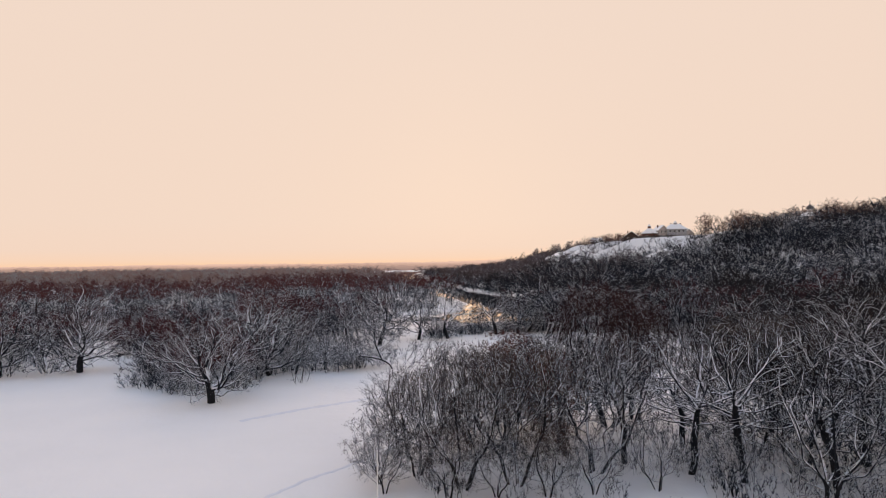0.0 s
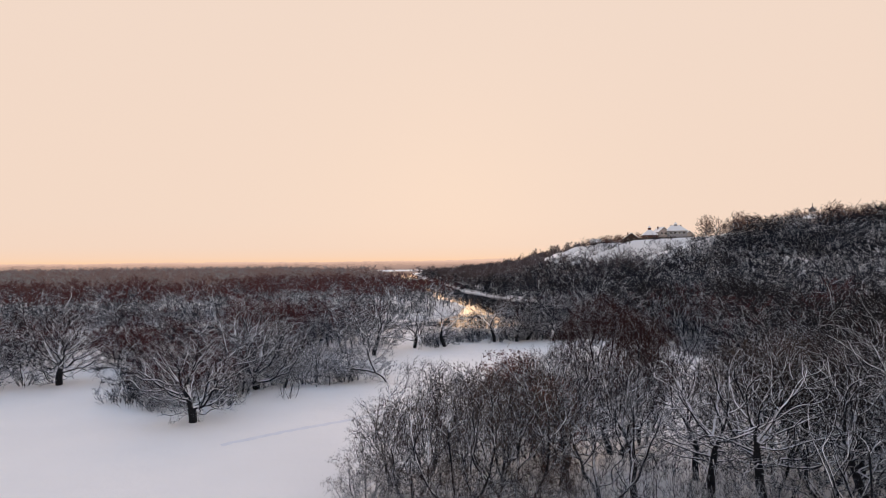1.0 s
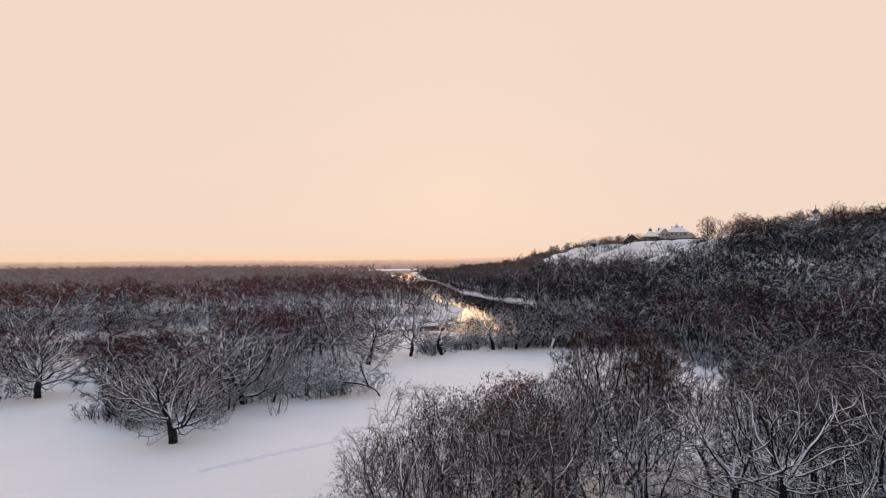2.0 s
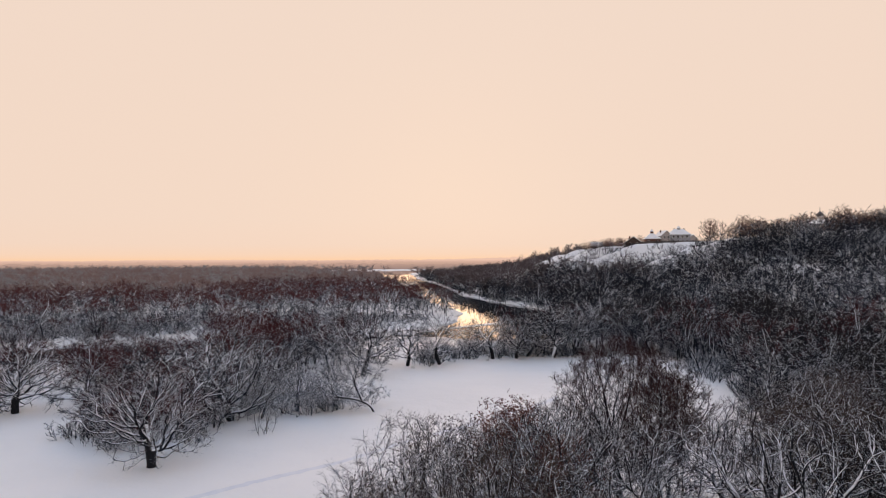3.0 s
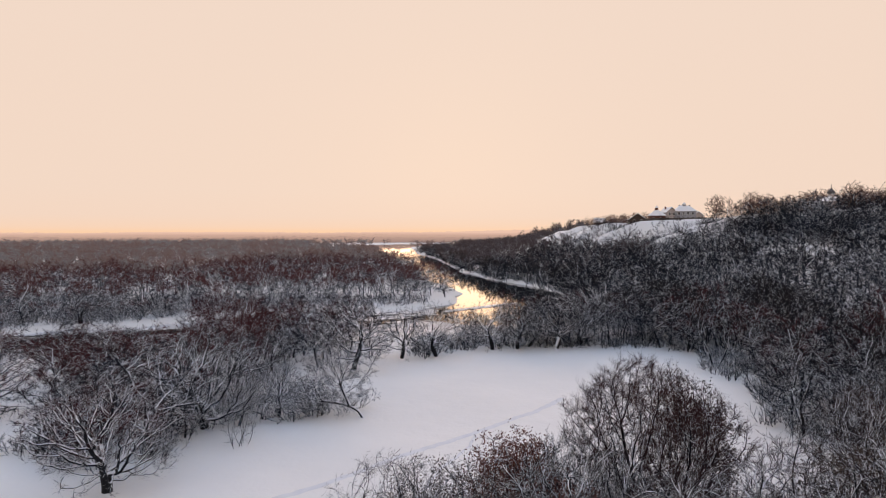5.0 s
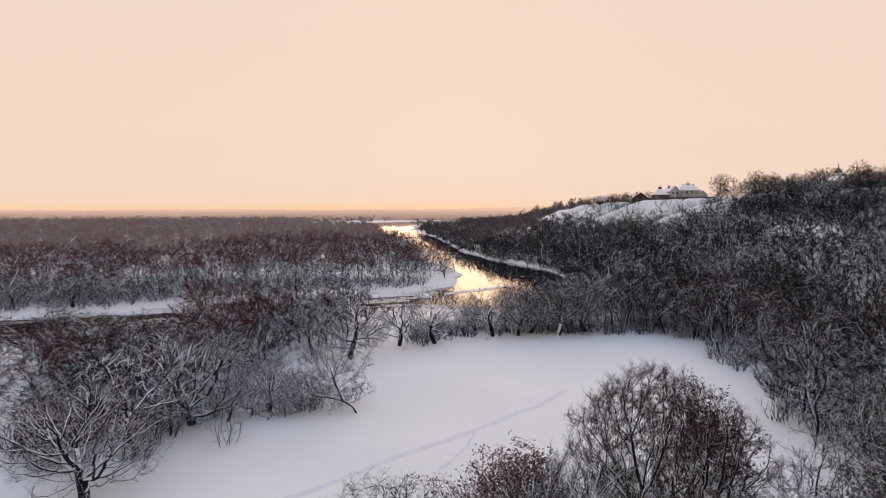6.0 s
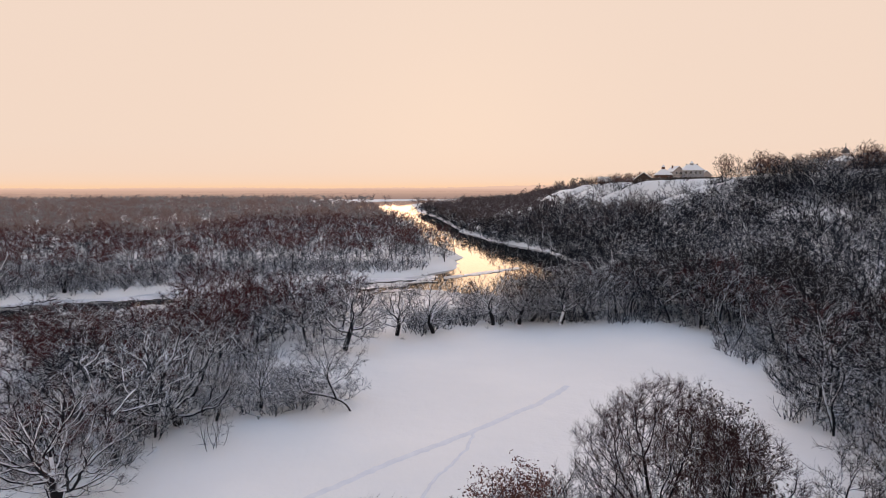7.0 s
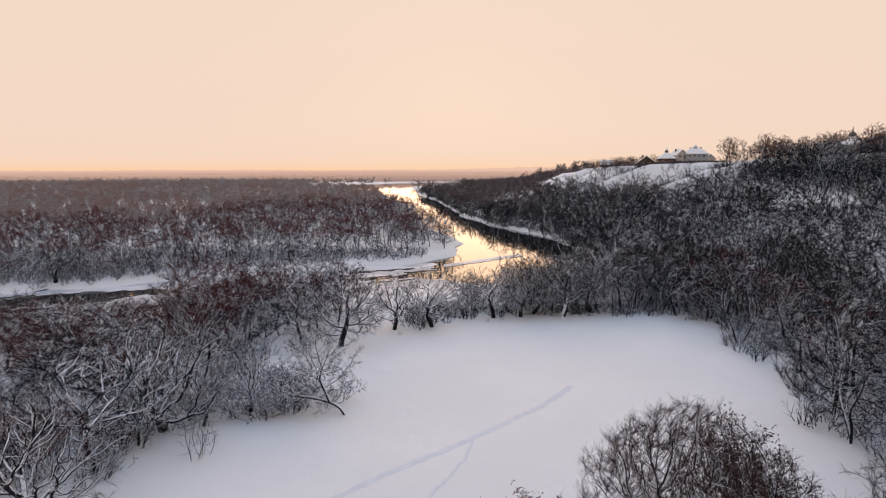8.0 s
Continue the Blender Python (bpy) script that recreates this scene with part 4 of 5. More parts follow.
SORTS = {"slim": ("young_tree", "slender young bare trees standing in the open snow", "young tree", "saplings in the snow", dict(seed=19, kind="slim", twig=M_FROST)), "dome": ("round_crowned_tree", "tall round-crowned bare tree with fanning snow-edged stems", "tree", "trees on the near meadow edge", dict(seed=9, kind="dome", twig=M_DOME))}
SORTS["dark_0"] = ("dark_crowned_tree", "tall bare tree with a dense dark crown of fine twigs", "tree", "trees on the near meadow edge", dict(seed=17, kind="willow", twig=M_DARK, thin=1.3))
for i in range(3):
    SORTS["willow_%d" % i] = ("willow_tree", ("many-stemmed willow keeping some withered grey-brown leaves" if i == 0 else "bare many-stemmed willow with snow on its dark boughs"), "tree", "trees on the near meadow edge", dict(seed=11 + i, kind="willow", twig=(M_TWIG_BROWN, M_TWIG, M_FROST)[i], leaf=(1, 0, 0)[i], leaf_mat=M_LEAF))
    SORTS["alder_%d" % i] = ("alder_tree", "tall bare alder with snow along its spreading boughs", "tree", "trees on the near meadow edge", dict(seed=21 + i, kind="alder", twig=(M_TWIG, M_TWIG_BROWN, M_TWIG)[i]))
    SORTS["crooked_%d" % i] = ("crooked_tree", "crooked bare tree with snow-laden limbs", "tree", "trees along the river bank", dict(seed=31 + i, kind="crooked", twig=(M_TWIG, M_TWIG_BROWN, M_TWIG)[i]))
    SORTS["bush_%d" % i] = ("snowy_bush", "bare bush thickly coated with snow and frost", "bush", "frosted bushes on the bank", dict(seed=41 + i, kind="shrub", twig=(M_HOAR, M_FROST, M_FROST)[i], thin=1.2))
    SORTS["thicket_%d" % i] = ("sapling_cluster", "cluster of thin bare saplings standing in the snow", "saplings", "saplings in the snow", dict(seed=51 + i, kind="sapling", twig=(M_TWIG, M_TWIG_RED, M_FROST)[i], thin=0.55))
    SORTS["bank_%d" % i] = ("riverside_tree", "bare riverside tree with frosted twigs", "tree", "trees in the riverside wood", dict(seed=61 + i, kind="bank", twig=(M_FROST, M_TWIG_RED, M_TWIG_BROWN)[i], near=False, thin=2.2))
    SORTS["wood_%d" % i] = ("woodland_tree", "slim bare woodland tree with snowy branches", "tree", "trees in the wood below the hill", dict(seed=71 + i, kind="lime", twig=(M_TWIG, M_TWIG, M_TWIG_RED)[i], near=False, thin=2.2))
    SORTS["broad_%d" % i] = ("broad_tree", "broad bare tree with dark twigs and white-edged limbs", "tree", "trees in the wood below the hill", dict(seed=81 + i, kind="broad", twig=(M_TWIG, M_TWIG, M_TWIG_RED)[i], near=False, thin=2.2))

# the old oak at the meadow's edge and its neighbours
make_tree("oak_tree", "old spreading oak with thick snow-laden limbs beside the meadow", "tree", at(-28.1, 79.3, 40), 3, "oak", M_TWIG_RED)
make_tree("oak_tree", "broad old oak with long white-topped limbs in the riverside wood", "tree", at(-26.0, 98.0, 130, 1.12), 4, "oak", M_FROST)
make_tree("oak_tree", "leaning oak with a reddish-brown crown at the wood's edge", "tree", at(-56.6, 102.0, 210, 1.05), 5, "oak", M_TWIG_RED)
make_tree("oak_tree", "bare oak with dark limbs at the edge of the open snow", "tree", at(-67.0, 98.5, 300, 1.0), 6, "oak", M_TWIG)

# the willow that has fallen aslant from its stump
def leaning_stems(rng):
    """The stem that lies low to one side, the crown that has risen from it, and the points they grow to."""
    low = [(0.3, 0, -0.4), (0.1, 0, 0.3), (-0.2, 0, 0.8), (-0.8, 0.05, 1.2), (-1.5, 0.1, 1.5), (-2.4, 0.2, 1.7), (-3.6, 0.3, 1.9), (-4.8, 0.3, 2.0)]
    back = [(-1.4, 0.1, 1.45), (-1.8, 0.2, 2.2), (-2.0, 0.3, 2.9), (-2.5, 0.3, 3.6)]
    up = rng.normal(size=(560, 3)) * np.array([1.75, 1.6, 1.9]) + np.array([-2.9, 0.3, 5.2])
    out = rng.normal(size=(420, 3)) * np.array([1.9, 1.3, 0.8]) + np.array([-6.6, 0.3, 2.5])
    T = np.concatenate([up, out])
    T[:, 2] = np.where(T[:, 2] < 0.5, 0.5 + np.abs(T[:, 2] - 0.5) * 0.5, T[:, 2])
    return [[np.array(p) for p in low], [np.array(p) for p in back]], T


make_tree("leaning_willow", "half-fallen frosted willow leaning low over the snow from a dark stump", "tree", at(-8.3, 102.3, 0, 1.0), 7, "leaning", M_FROST, own=leaning_stems)

for key, x, y, turn, height in (
        ("crooked_1", -15.5, 106.5, 40, 5.0), ("crooked_1", -18.8, 103.8, 160, 6.2), ("crooked_1", -23.8, 103.0, 20, 6.4), ("crooked_1", -22.6, 99.6, 250, 4.6), ("crooked_0", -13.0, 130.0, 70, 11.4), ("crooked_0", -5.7, 140.8, 0, 9.4), ("crooked_2", 0.6, 143.0, 200, 10.4), ("crooked_0", 11.5, 149.6, 280, 9.6),
        ("crooked_0", 16.5, 150.2, 100, 9.6), ("crooked_2", 24.0, 149.6, 20, 12.2), ("crooked_0", 30.0, 154.0, 150, 9.5), ("crooked_2", 19.0, 152.5, 310, 8.5)):
    plant(key, x, y, turn, height)

# the clump of tall trees that the flight passes over
for key, x, y, turn, height in (
        ("willow_1", 1.5, 48.5, 10, 10.4), ("willow_0", 5.4, 49.5, 150, 10.4), ("alder_0", 10.5, 56.6, 30, 11.4), ("willow_2", 11.9, 52.0, 250, 10.8), ("alder_1", 14.7, 54.0, 80, 11.6),
        ("alder_0", 18.9, 51.0, 200, 11.6), ("alder_2", 22.2, 49.0, 300, 12.0), ("alder_0", 28.2, 47.5, 90, 12.0), ("alder_0", 9.0, 61.5, 170, 10.2), ("willow_1", 10.4, 65.4, 290, 9.6), ("willow_2", 8.4, 64.6, 110, 9.0),
        ("willow_2", -3.5, 57.0, 170, 8.0), ("willow_1", -1.0, 59.5, 20, 10.0), ("willow_0", 2.5, 60.5, 250, 9.2), ("willow_2", 5.0, 57.5, 70, 9.6),
        ("willow_0", -2.0, 51.5, 70, 8.0), ("willow_2", -4.2, 47.4, 40, 4.6), ("willow_0", 0.4, 46.2, 120, 5.0), ("willow_2", 3.8, 46.6, 220, 4.4), ("willow_0", 7.4, 47.0, 300, 5.2), ("willow_2", 10.8, 47.5, 10, 4.6),
        ("willow_2", 15.4, 47.6, 60, 5.0), ("willow_2", 20.2, 46.2, 160, 4.6)):
    plant(key, x, y, turn, height)

# the taller trees towards the hill's foot
for key, x, y, turn, height in (
        ("alder_2", 33.0, 52.0, 20, 13.5), ("willow_0", 26.0, 56.0, 130, 11.5), ("alder_2", 36.5, 47.0, 40, 13.0), ("alder_1", 30.0, 61.0, 210, 11.5), ("alder_0", 38.5, 58.0, 350, 13.5),
        ("alder_0", 43.0, 52.0, 120, 11.4), ("dark_0", 46.0, 65.0, 260, 11.6), ("alder_2", 49.0, 57.0, 10, 11.4), ("dark_0", 48.7, 80.0, 190, 13.2), ("willow_0", 51.0, 71.0, 60, 13.0),
        ("willow_2", 44.0, 84.0, 30, 10.5), ("alder_1", 21.0, 58.5, 100, 11.0), ("dome", 16.4, 66.0, 95, 14.4),
        ("willow_1", 25.0, 43.5, 30, 10.0), ("alder_0", 31.0, 43.0, 200, 12.0), ("willow_1", 35.5, 41.5, 100, 11.0), ("willow_0", 40.5, 44.5, 300, 10.8), ("alder_1", 34.0, 57.5, 50, 12.5), ("alder_1", 40.0, 49.5, 160, 11.4),
        ("alder_2", 46.0, 47.5, 20, 11.2), ("dark_0", 28.5, 52.5, 260, 10.6), ("dark_0", 28.5, 66.8, 80, 10.8), ("alder_1", 36.0, 74.0, 150, 10.4), ("willow_0", 41.5, 78.5, 250, 9.6)):
    plant(key, x, y, turn, height)

make_tree("russet_tree", "young tree still holding withered russet leaves", "tree", at(6.9, 65.2, 20, 0.97), 91, "willow", M_TWIG_RED, wide=0.85, leaf=3, leaf_mat=M_LEAF_RED)
make_tree("russet_tree", "small tree with withered russet leaves among the alders", "tree", at(9.6, 58.0, 130, 0.9), 94, "willow", M_TWIG_RED, wide=0.6, leaf=3, leaf_mat=M_LEAF_RED)
make_tree("leafy_tree", "slender tree still holding dark dry leaves", "tree", at(19.8, 69.0, 60, 1.26), 92, "willow", M_TWIG_BROWN, wide=0.62, leaf=2, leaf_mat=M_LEAF)
make_tree("leafy_bush", "low spreading bush with dry leaves and snow", "bush", at(-4.6, 49.5, 10, 0.5), 93, "willow", M_TWIG, leaf=1, leaf_mat=M_LEAF, wide=1.3)


def sow(seed, keys, x0, x1, y0, y1, gap, keep, lo, hi, limit=None):
    """Sows trees of random height; limit gives the greatest height at a place."""
    rng = np.random.default_rng(seed)
    x, y = scatter(rng, x0, x1, y0, y1, gap, keep)
    for px, py in zip(x, y):
        tall = float(rng.uniform(lo, hi))
        if limit:
            tall *= limit(px, py)
        plant(keys[rng.integers(len(keys))], float(px), float(py), float(rng.uniform(0, 360)), tall)


def clear_of_river(x, y):
    return river_distance(x, y) > 2.5


sow(1, ["bank_1", "bank_1", "bank_0", "bank_2", "bank_1"], -112, -14, 86, 165, 6.3, lambda x, y: in_view(x, y, 6) & ~inside(MEADOW, x, y) & clear_of_river(x, y) & (np.hypot(x + 28, y - 79) > 7) & ~((x < -50) & (y > 146)) & ~((x < -33) & (y < 95)) & ~((x > -26.5) & (y > 99) & (y < 119)), 7.5, 11.5, lambda x, y: 0.97 if x > 3 - 0.40 * (y - 33) else min(0.95, 2.3 * (1 - (y - 33) / 142)))
sow(10, ["bush_1", "thicket_0", "bush_2", "thicket_2"], -108, -48, 178, 200, 3.4, lambda x, y: (river_distance(x, y) > 1.2) & (river_distance(x, y) < 17), 1.4, 3.4)
sow(2, ["bank_0", "bank_1", "wood_0", "wood_1"], 8, 62, 147, 172, 4.7, lambda x, y: ~inside(MEADOW, x, y - 2) & (river_distance(x, y) > 1.5), 7.5, 11.5, lambda x, y: float(np.interp(x, [13, 20], [0.55, 1.0])))
sow(3, ["wood_0", "wood_1", "broad_0", "broad_1", "wood_0", "wood_2", "broad_0", "broad_1"], 41, 74, 72, 172, 5.8, lambda x, y: ~inside(MEADOW, x - 1, y) & ((x < 72) | (y < 60)) & clear_of_river(x, y), 9.0, 13.0)
sow(4, ["bush_0", "bush_1", "bush_2"], -52, -9, 84, 130, 4.2, lambda x, y: ~inside(MEADOW, x, y) & (np.hypot(x + 28, y - 79) > 5), 1.8, 3.6)
sow(5, ["thicket_0", "thicket_1", "thicket_2"], -1, 50, 45, 66, 4.6, lambda x, y: x > -20, 1.2, 2.8)
sow(6, ["thicket_0", "thicket_0", "bush_2"], -16, 50, 140, 156, 6.4, lambda x, y: ~inside(MEADOW, x, y - 1) & clear_of_river(x, y), 1.4, 3.0)
sow(7, ["bush_1", "thicket_0", "bush_2"], 40, 54, 86, 150, 3.2, lambda x, y: ~inside(MEADOW, x - 1, y), 1.4, 3.2)
sow(8, ["thicket_0", "thicket_1", "thicket_0"], -46, -32, 84, 97, 2.4, lambda x, y: ~inside(MEADOW, x, y), 2.2, 4.2)
sow(9, ["thicket_0", "thicket_2"], 18, 50, 41, 60, 3.0, lambda x, y: x > 18, 1.4, 3.4)
for x, y, turn, height in ((-11.0, 104.8, 20, 3.0), (-14.6, 103.4, 140, 2.8), (-9.4, 107.0, 250, 3.4), (-17.0, 101.8, 330, 2.6)):
    plant("bush_0", x, y, turn, height)
for key, x, y, turn, height in (("bank_2", -36.0, 90.0, 20, 7.2), ("bank_1", -32.6, 87.0, 140, 6.4), ("bank_2", -40.5, 93.0, 250, 8.2), ("bank_1", -24.0, 143.0, 80, 10.6), ("bank_1", -30.5, 140.0, 300, 9.6), ("bank_2", -18.8, 141.5, 200, 8.6), ("bank_1", -37.0, 146.0, 10, 9.8), ("bank_2", -44.0, 143.0, 110, 7.0), ("bank_2", -60.0, 126.5, 30, 10.6), ("bank_1", -53.5, 127.0, 170, 9.0)):
    plant(key, x, y, turn, height)
for x, y, turn in ((-20.5, 91.6, 20), (-19.9, 92.4, 140)):
    plant("slim", x, y, turn, 4.2)


# ------------------------------------------------------------------ the houses on the bluff
M_LOG = plain("dark_log_wall", (0.030, 0.020, 0.016), (0.075, 0.048, 0.036), 2.0, 0.8)
M_BRICK = plain("red_brown_timber", (0.085, 0.034, 0.026), (0.15, 0.065, 0.045), 2.0, 0.8)
M_RENDER = plain("pale_render", (0.42, 0.37, 0.34), (0.52, 0.46, 0.42), 1.5, 0.85)
M_GREY = plain("grey_render", (0.30, 0.31, 0.33), (0.38, 0.39, 0.41), 1.5, 0.85)
M_TIN = plain("dark_roof_sheet", (0.06, 0.05, 0.05), (0.11, 0.095, 0.09), 3.0, 0.5)
M_FRAME = plain("white_window_frame", (0.60, 0.58, 0.56), (0.70, 0.68, 0.66), 5.0, 0.6)
M_FENCE = plain("weathered_boards", (0.05, 0.042, 0.038), (0.11, 0.095, 0.085), 3.0, 0.85)


def glass_material():
    m, nt, b = material("window_glass")
    b.inputs["Base Color"].default_value = (0.02, 0.022, 0.026, 1)
    b.inputs["Roughness"].default_value = 0.05
    return m


M_GLASS = glass_material()


def box(bm, x0, x1, y0, y1, z0, z1):
    v = [bm.verts.new((x, y, z)) for z in (z0, z1) for x, y in ((x0, y0), (x1, y0), (x1, y1), (x0, y1))]
    for f in ((3, 2, 1, 0), (4, 5, 6, 7), (0, 1, 5, 4), (1, 2, 6, 5), (2, 3, 7, 6), (3, 0, 4, 7)):
        bm.faces.new([v[i] for i in f])
    return bm


def block(x0, x1, y0, y1, z0, z1):
    return box(bmesh.new(), x0, x1, y0, y1, z0, z1)


def gabled_wall(w, d, h, rise):
    """Walls under a gable whose ridge runs front to back."""
    bm = bmesh.new()
    fr = [bm.verts.new((x, -d / 2, z)) for x, z in ((-w / 2, -1.0), (w / 2, -1.0), (w / 2, h), (0, h + rise), (-w / 2, h))]
    bk = [bm.verts.new((x, d / 2, z)) for x, z in ((-w / 2, -1.0), (w / 2, -1.0), (w / 2, h), (0, h + rise), (-w / 2, h))]
    bm.faces.new(fr)
    bm.faces.new(bk[::-1])
    for i in range(5):
        j = (i + 1) % 5
        bm.faces.new((fr[j], fr[i], bk[i], bk[j]))
    return bm


def roof_shell(w, d, h, rise, eave, thick, ridge, lift=0.0):
    """A roof slab over a w x d house: ridge 'along' (front to back), 'across' or 'point'."""
    bm = bmesh.new()
    a, b = w / 2 + eave, d / 2 + eave
    drop = rise * eave / (w / 2 if ridge == "along" else d / 2)
    tops = []
    for dz in (lift, lift + thick):
        c = [bm.verts.new((x, y, h - drop + dz)) for x, y in ((-a, -b), (a, -b), (a, b), (-a, b))]
        if ridge == "along":
            r = [bm.verts.new((0, -b, h + rise + dz)), bm.verts.new((0, b, h + rise + dz))]
        elif ridge == "across":
            r = [bm.verts.new((-a, 0, h + rise + dz)), bm.verts.new((a, 0, h + rise + dz))]
        elif ridge == "hip":
            r = [bm.verts.new((-w * 0.22, 0, h + rise + dz)), bm.verts.new((w * 0.22, 0, h + rise + dz))]
        else:
            r = [bm.verts.new((-0.3, 0, h + rise + dz)), bm.verts.new((0.3, 0, h + rise + dz))]
        tops.append((c, r))
    for (c, r), flip in ((tops[0], True), (tops[1], False)):
        if ridge == "along":
            fs = [(c[0], r[0], r[1], c[3]), (r[0], c[1], c[2], r[1])]
        else:
            fs = [(c[0], c[1], r[1], r[0]), (c[2], c[3], r[0], r[1]), (c[1], c[2], r[1]), (c[3], c[0], r[0])]
        for f in fs:
            bm.faces.new(f[::-1] if flip else f)
    lo, hi = tops
    rim = [0, 1, 2, 3]
    for i in rim:
        j = (i + 1) % 4
        p, q, p2, q2 = lo[0][i], lo[0][j], hi[0][i], hi[0][j]
        if ridge == "along" and i in (0, 2):
            e = 0 if i == 0 else 1
            bm.faces.new((p, lo[1][e], hi[1][e], p2))
            bm.faces.new((lo[1][e], q, q2, hi[1][e]))
        else:
            bm.faces.new((p, q, q2, p2))
    bmesh.ops.recalc_face_normals(bm, faces=bm.faces)
    return bm


def window(parent, x, z, w, h, y, bars=True):
    bm = bmesh.new()
    for a in ((x - w / 2 - 0.1, x - w / 2, z, z + h), (x + w / 2, x + w / 2 + 0.1, z, z + h), (x - w / 2 - 0.1, x + w / 2 + 0.1, z + h, z + h + 0.1), (x - w / 2 - 0.15, x + w / 2 + 0.15, z - 0.12, z)):
        box(bm, a[0], a[1], y - 0.08, y + 0.02, a[2], a[3])
    if bars:
        box(bm, x - 0.03, x + 0.03, y - 0.06, y + 0.01, z, z + h)
    win = part("window", bm, M_FRAME, parent)
    part("pane", block(x - w / 2, x + w / 2, y - 0.03, y + 0.015, z, z + h), M_GLASS, win)


def house(name, label, x, y, turn, w, d, h, rise, ridge, wall, columns, storeys, chimneys=1, cupola=False):
    ob = thing(name, label, "house", pose(x, y, float(ground_z(x, y)), 0, 0, turn), "houses on the bluff")
    part("wall", gabled_wall(w, d, h, rise * 0.96) if ridge == "along" else block(-w / 2, w / 2, -d / 2, d / 2, -1.0, h), wall, ob)
    roof = part("roof", roof_shell(w, d, h, rise, 0.5, 0.12, ridge), M_TIN, ob)
    part("roof_snow", roof_shell(w, d, h, rise, 0.45, 0.28, ridge, 0.124), M_SNOW, roof, "thick white snow on the roof")
    for i in range(chimneys):
        cx = (-0.22 + 0.5 * i) * w
        part("chimney", block(cx - 0.3, cx + 0.3, 0.4, 1.0, h + rise * 0.3, h + rise + 0.7), M_BRICK, roof)
    if cupola:
        cup = part("cupola", block(-0.8, 0.8, -0.8, 0.8, h + rise - 0.6, h + rise + 0.9), wall, roof)
        bm = bmesh.new()
        bmesh.ops.create_cone(bm, cap_ends=True, segments=4, radius1=1.5, radius2=0.05, depth=1.4, matrix=Matrix.Translation((0, 0, h + rise + 1.6)) @ Matrix.Rotation(radians(45), 4, "Z"))
        part("cap", bm, M_SNOW, cup)
    for s in range(storeys):
        for c in range(columns):
            wx = (c + 0.5) / columns * (w - 1.2) - (w - 1.2) / 2
            if s == 0 and c == columns // 2 and columns > 2:
                part("door", block(wx - 0.5, wx + 0.5, -d / 2 - 0.06, -d / 2 + 0.05, 0.05, 2.1), M_LOG, ob)
            else:
                window(ob, wx, 0.9 + s * 2.8, 1.0, 1.3, -d / 2)
    return ob


house("cabin", "low dark log cabin with a snowy gable roof on the bluff", 109.5, 387, -14, 8.5, 8, 2.6, 3.0, "along", M_LOG, 2, 1)
house("house", "red-brown timber house with a pointed snowy roof and cupola", 120.5, 388, -10, 8.0, 8, 3.4, 3.2, "point", M_BRICK, 3, 1, 0, True)
house("house", "pale two-storey house with a snow-covered gable", 128.0, 391, 8, 6.0, 8, 5.2, 2.6, "along", M_RENDER, 2, 2)
house("house", "large grey two-storey house with a snowy hipped roof", 136.5, 390, -8, 11.0, 9, 5.6, 2.9, "hip", M_GREY, 4, 2, 2, True)
house("annex", "low pale annex with a snowy gable beside the large house", 143.5, 389, -8, 5.0, 7, 3.0, 2.2, "along", M_RENDER, 1, 1, 0)
house("cabin", "small dark cottage under snow among the trees", 104.0, 452, -20, 7.0, 7, 2.6, 2.4, "across", M_LOG, 2, 1)
house("cabin", "small grey cottage with snow on its roof", 114.0, 458, 5, 7.5, 7, 2.8, 2.5, "along", M_GREY, 2, 1)
house("shed", "long dark shed with a snow-covered roof", 122.0, 448, -10, 10.0, 5, 2.4, 1.6, "across", M_LOG, 2, 1, 0)


def make_fence(x0, y0, x1, y1, n):
    ob = thing("fence", "weathered dark board fence in front of the houses", "fence", pose(0, 0, 0))
    for i in range(n):
        a, b = i / n, (i + 0.9) / n
        xa, ya, xb, yb = x0 + (x1 - x0) * a, y0 + (y1 - y0) * a, x0 + (x1 - x0) * b, y0 + (y1 - y0) * b
        z = float(ground_z((xa + xb) / 2, (ya + yb) / 2))
        m = pose((xa + xb) / 2, (ya + yb) / 2, z, 0, 0, math.degrees(math.atan2(yb - ya, xb - xa)))
        length = math.hypot(xb - xa, yb - ya)
        bm = block(-length / 2, length / 2, -0.03, 0.03, -0.3, 1.7)
        box(bm, -length / 2 - 0.08, -length / 2 + 0.08, -0.08, 0.08, -0.3, 1.85)
        part("panel", bm, M_FENCE, ob).matrix_basis = m


make_fence(112, 381.5, 150, 383, 14)


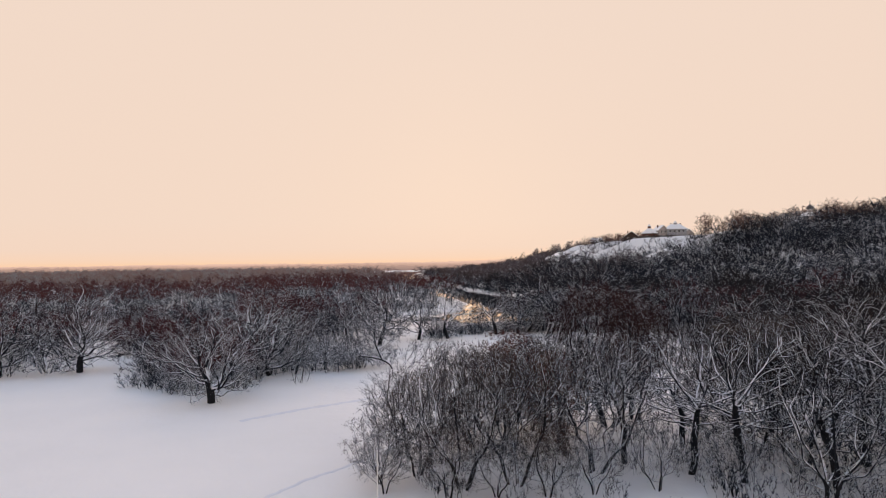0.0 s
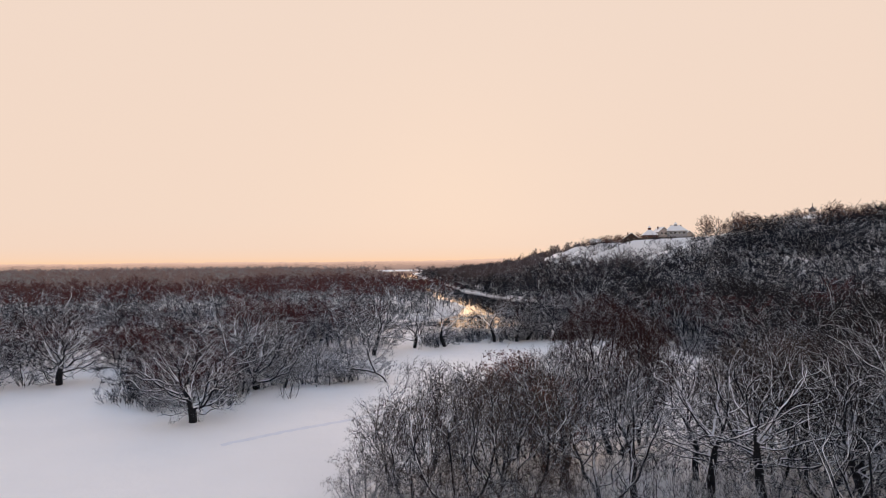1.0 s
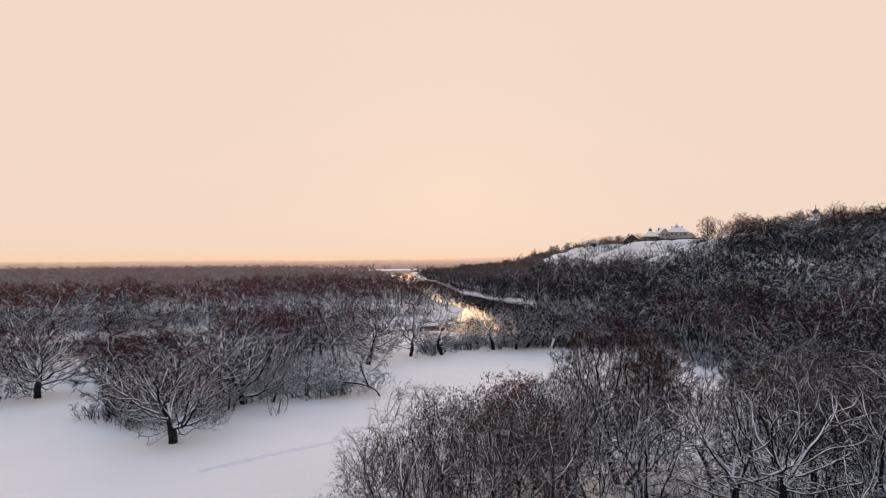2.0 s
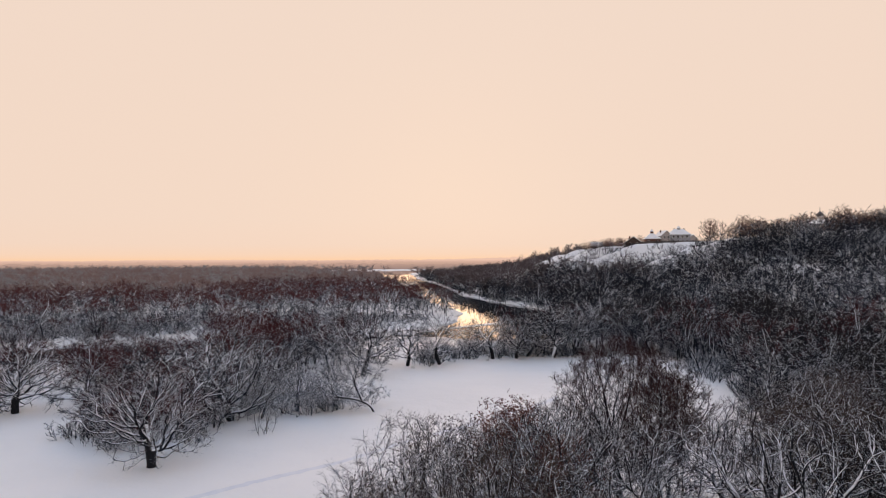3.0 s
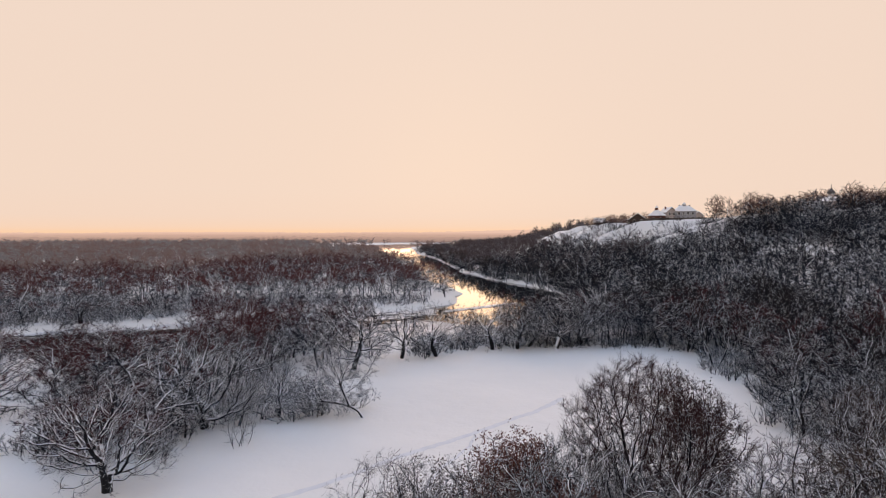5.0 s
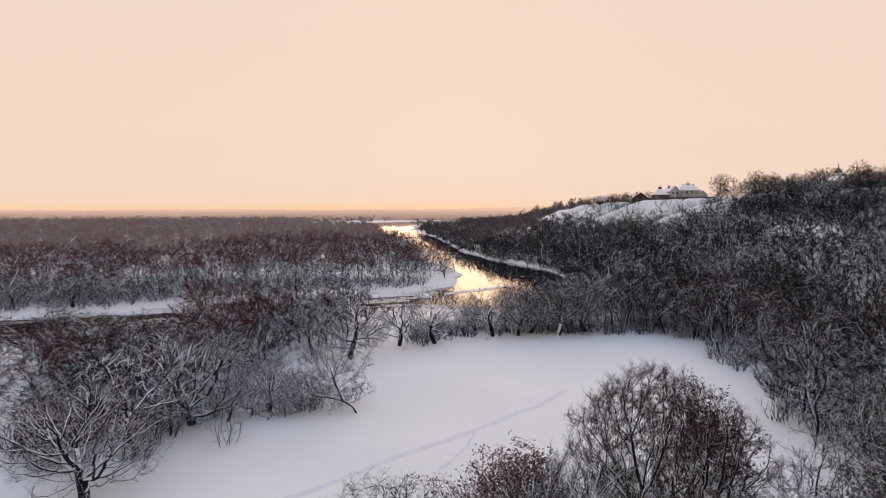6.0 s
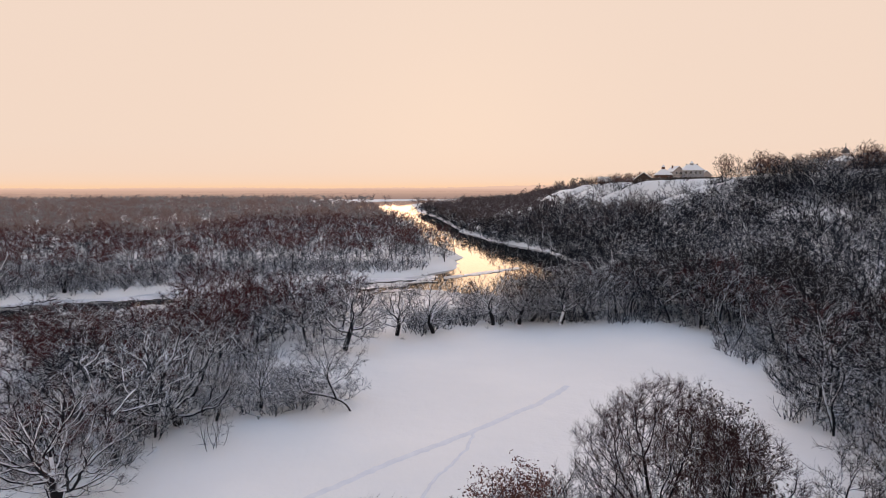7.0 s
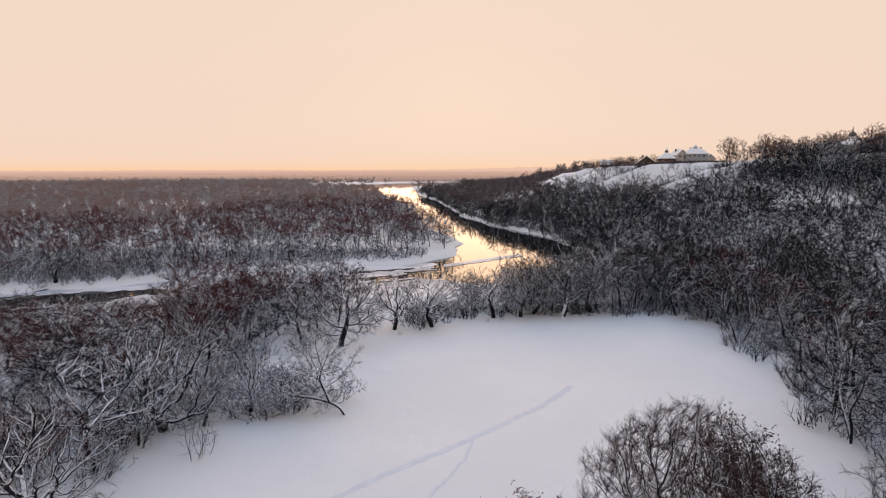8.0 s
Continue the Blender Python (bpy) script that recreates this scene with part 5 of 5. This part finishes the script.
def chapel(x, y):
    z = float(ground_z(x, y))
    ob = thing("chapel", "small chapel with a dark domed turret above the trees", "chapel", pose(x, y, z, 0, 0, 20))
    part("wall", block(-4, 4, -4, 4, -1, 5), M_RENDER, ob)
    part("roof", roof_shell(8, 8, 5, 2.4, 0.5, 0.2, "point"), M_SNOW, ob, "snow-covered pyramid roof")

    def lathe(profile, seg=12):
        bm = bmesh.new()
        rings = [[bm.verts.new((r * math.cos(6.2832 * k / seg), r * math.sin(6.2832 * k / seg), h)) for k in range(seg)] for r, h in profile]
        for lo, hi in zip(rings, rings[1:]):
            for k in range(seg):
                bm.faces.new((lo[k], lo[(k + 1) % seg], hi[(k + 1) % seg], hi[k]))
        return bm

    part("drum", lathe([(1.3, 6.2), (1.3, 8.2), (1.5, 8.3)]), M_RENDER, ob)
    dome = part("dome", lathe([(1.45, 8.3), (1.75, 8.9), (1.5, 9.6), (0.8, 10.2), (0.3, 10.7), (0.12, 11.2)]), M_TIN, ob)
    part("spire", block(-0.09, 0.09, -0.09, 0.09, 11.1, 12.6), M_TIN, dome)


chapel(180, 324)

# ------------------------------------------------------------------ small things


def marker_pole(x, y):
    bm = bmesh.new()
    bmesh.ops.create_cone(bm, cap_ends=True, segments=10, radius1=0.055, radius2=0.045, depth=4.7, matrix=Matrix.Translation((0, 0, 1.95)))
    ob = thing("marker_pole", "slim white metal pole standing in the snow", "pole", at(x, y))
    part("shaft", bm, M_POLE, ob)
    bm = bmesh.new()
    bmesh.ops.create_uvsphere(bm, u_segments=10, v_segments=6, radius=0.07, matrix=Matrix.Translation((0, 0, 4.31)))
    part("cap", bm, M_POLE, ob)


marker_pole(-4.2, 43.0)


def footpath(label, points, width):
    """A trodden line in the snow: a low strip, its groove's shade put into the colour."""
    rng = np.random.default_rng(len(points))
    line = []
    for (ax, ay), (bx, by) in zip(points, points[1:]):
        n = max(2, int(math.hypot(bx - ax, by - ay) / 0.6))
        line += [(ax + (bx - ax) * i / n, ay + (by - ay) * i / n) for i in range(n)]
    P = np.array(line) + rng.normal(0, 0.06, (len(line), 2))
    d = unit(np.gradient(P, axis=0))
    side = np.stack([-d[:, 1], d[:, 0]], 1)
    cols = []
    for k in (-1, -0.4, 0.4, 1):
        q = P + side * (k * width / 2 * (1 + rng.normal(0, 0.15, len(P))))[:, None]
        cols.append(np.column_stack([q, ground_z(q[:, 0], q[:, 1]) + (0.05 if abs(k) < 0.5 else -0.06)]))
    V = np.stack(cols, 1).reshape(-1, 3)
    i = (np.arange(len(P) - 1)[:, None] * 4 + np.arange(3)[None]).ravel()
    q = np.stack([i, i + 4, i + 5, i + 1], 1)
    tagged(new("footpath", mesh_of("footpath", V, [q], M_PACKED)), label, "path", kind="structure")


footpath("trodden bluish path across the snowy meadow", [(18.4, 111.7), (13.5, 104.5), (7.6, 97.7), (-2.0, 88.3), (-12.0, 78.0), (-22.0, 69.0)], 1.3)
footpath("faint single track in the meadow snow", [(5.6, 95.0), (4.8, 91.0), (1.6, 84.0), (-1.0, 74.0)], 0.5)
footpath("trodden track in the snow beside the bushes", [(-13.0, 46.0), (-10.0, 51.0), (-6.8, 55.0), (-1.5, 66.0)], 0.6)


def snag(x, y, turn):
    """A broken standing stump and the log that fell from it."""
    ob = thing("broken_stump", "tall broken tree stump capped with snow on the far bank", "stump", at(x, y, turn))
    P = np.array([[[0, 0, -0.4], [0.1, 0, 1.2], [0.5, 0.1, 2.6], [0.7, 0.1, 3.6]]])
    part("trunk", mesh_of("trunk", *join([tubes(P, np.array([[0.55, 0.42, 0.36, 0.2]]), 9)]), M_TRUNK), M_TRUNK, ob)
    log = thing("fallen_log", "fallen log lying on the snowy bank", "log", at(x - 4, y - 6, turn + 40))
    P = np.array([[[-4.5, 0, 0.15], [-1.5, 0.2, 0.35], [2, -0.1, 0.45], [5, 0.2, 0.8]]])
    part("trunk", mesh_of("trunk", *join([tubes(P, np.array([[0.34, 0.32, 0.26, 0.15]]), 9)]), M_BARK), M_BARK, log)


snag(-90.6, 187.6, 0)
for x, y, size in ((10.2, 146.0, 0.28), (-9.5, 128.0, 0.3), (-4.5, 137.0, 0.3), (13.0, 148.0, 0.25), (-24.0, 119.0, 0.4)):
    plant("thicket_0", x, y, x * 31 % 360, size * 2.4)
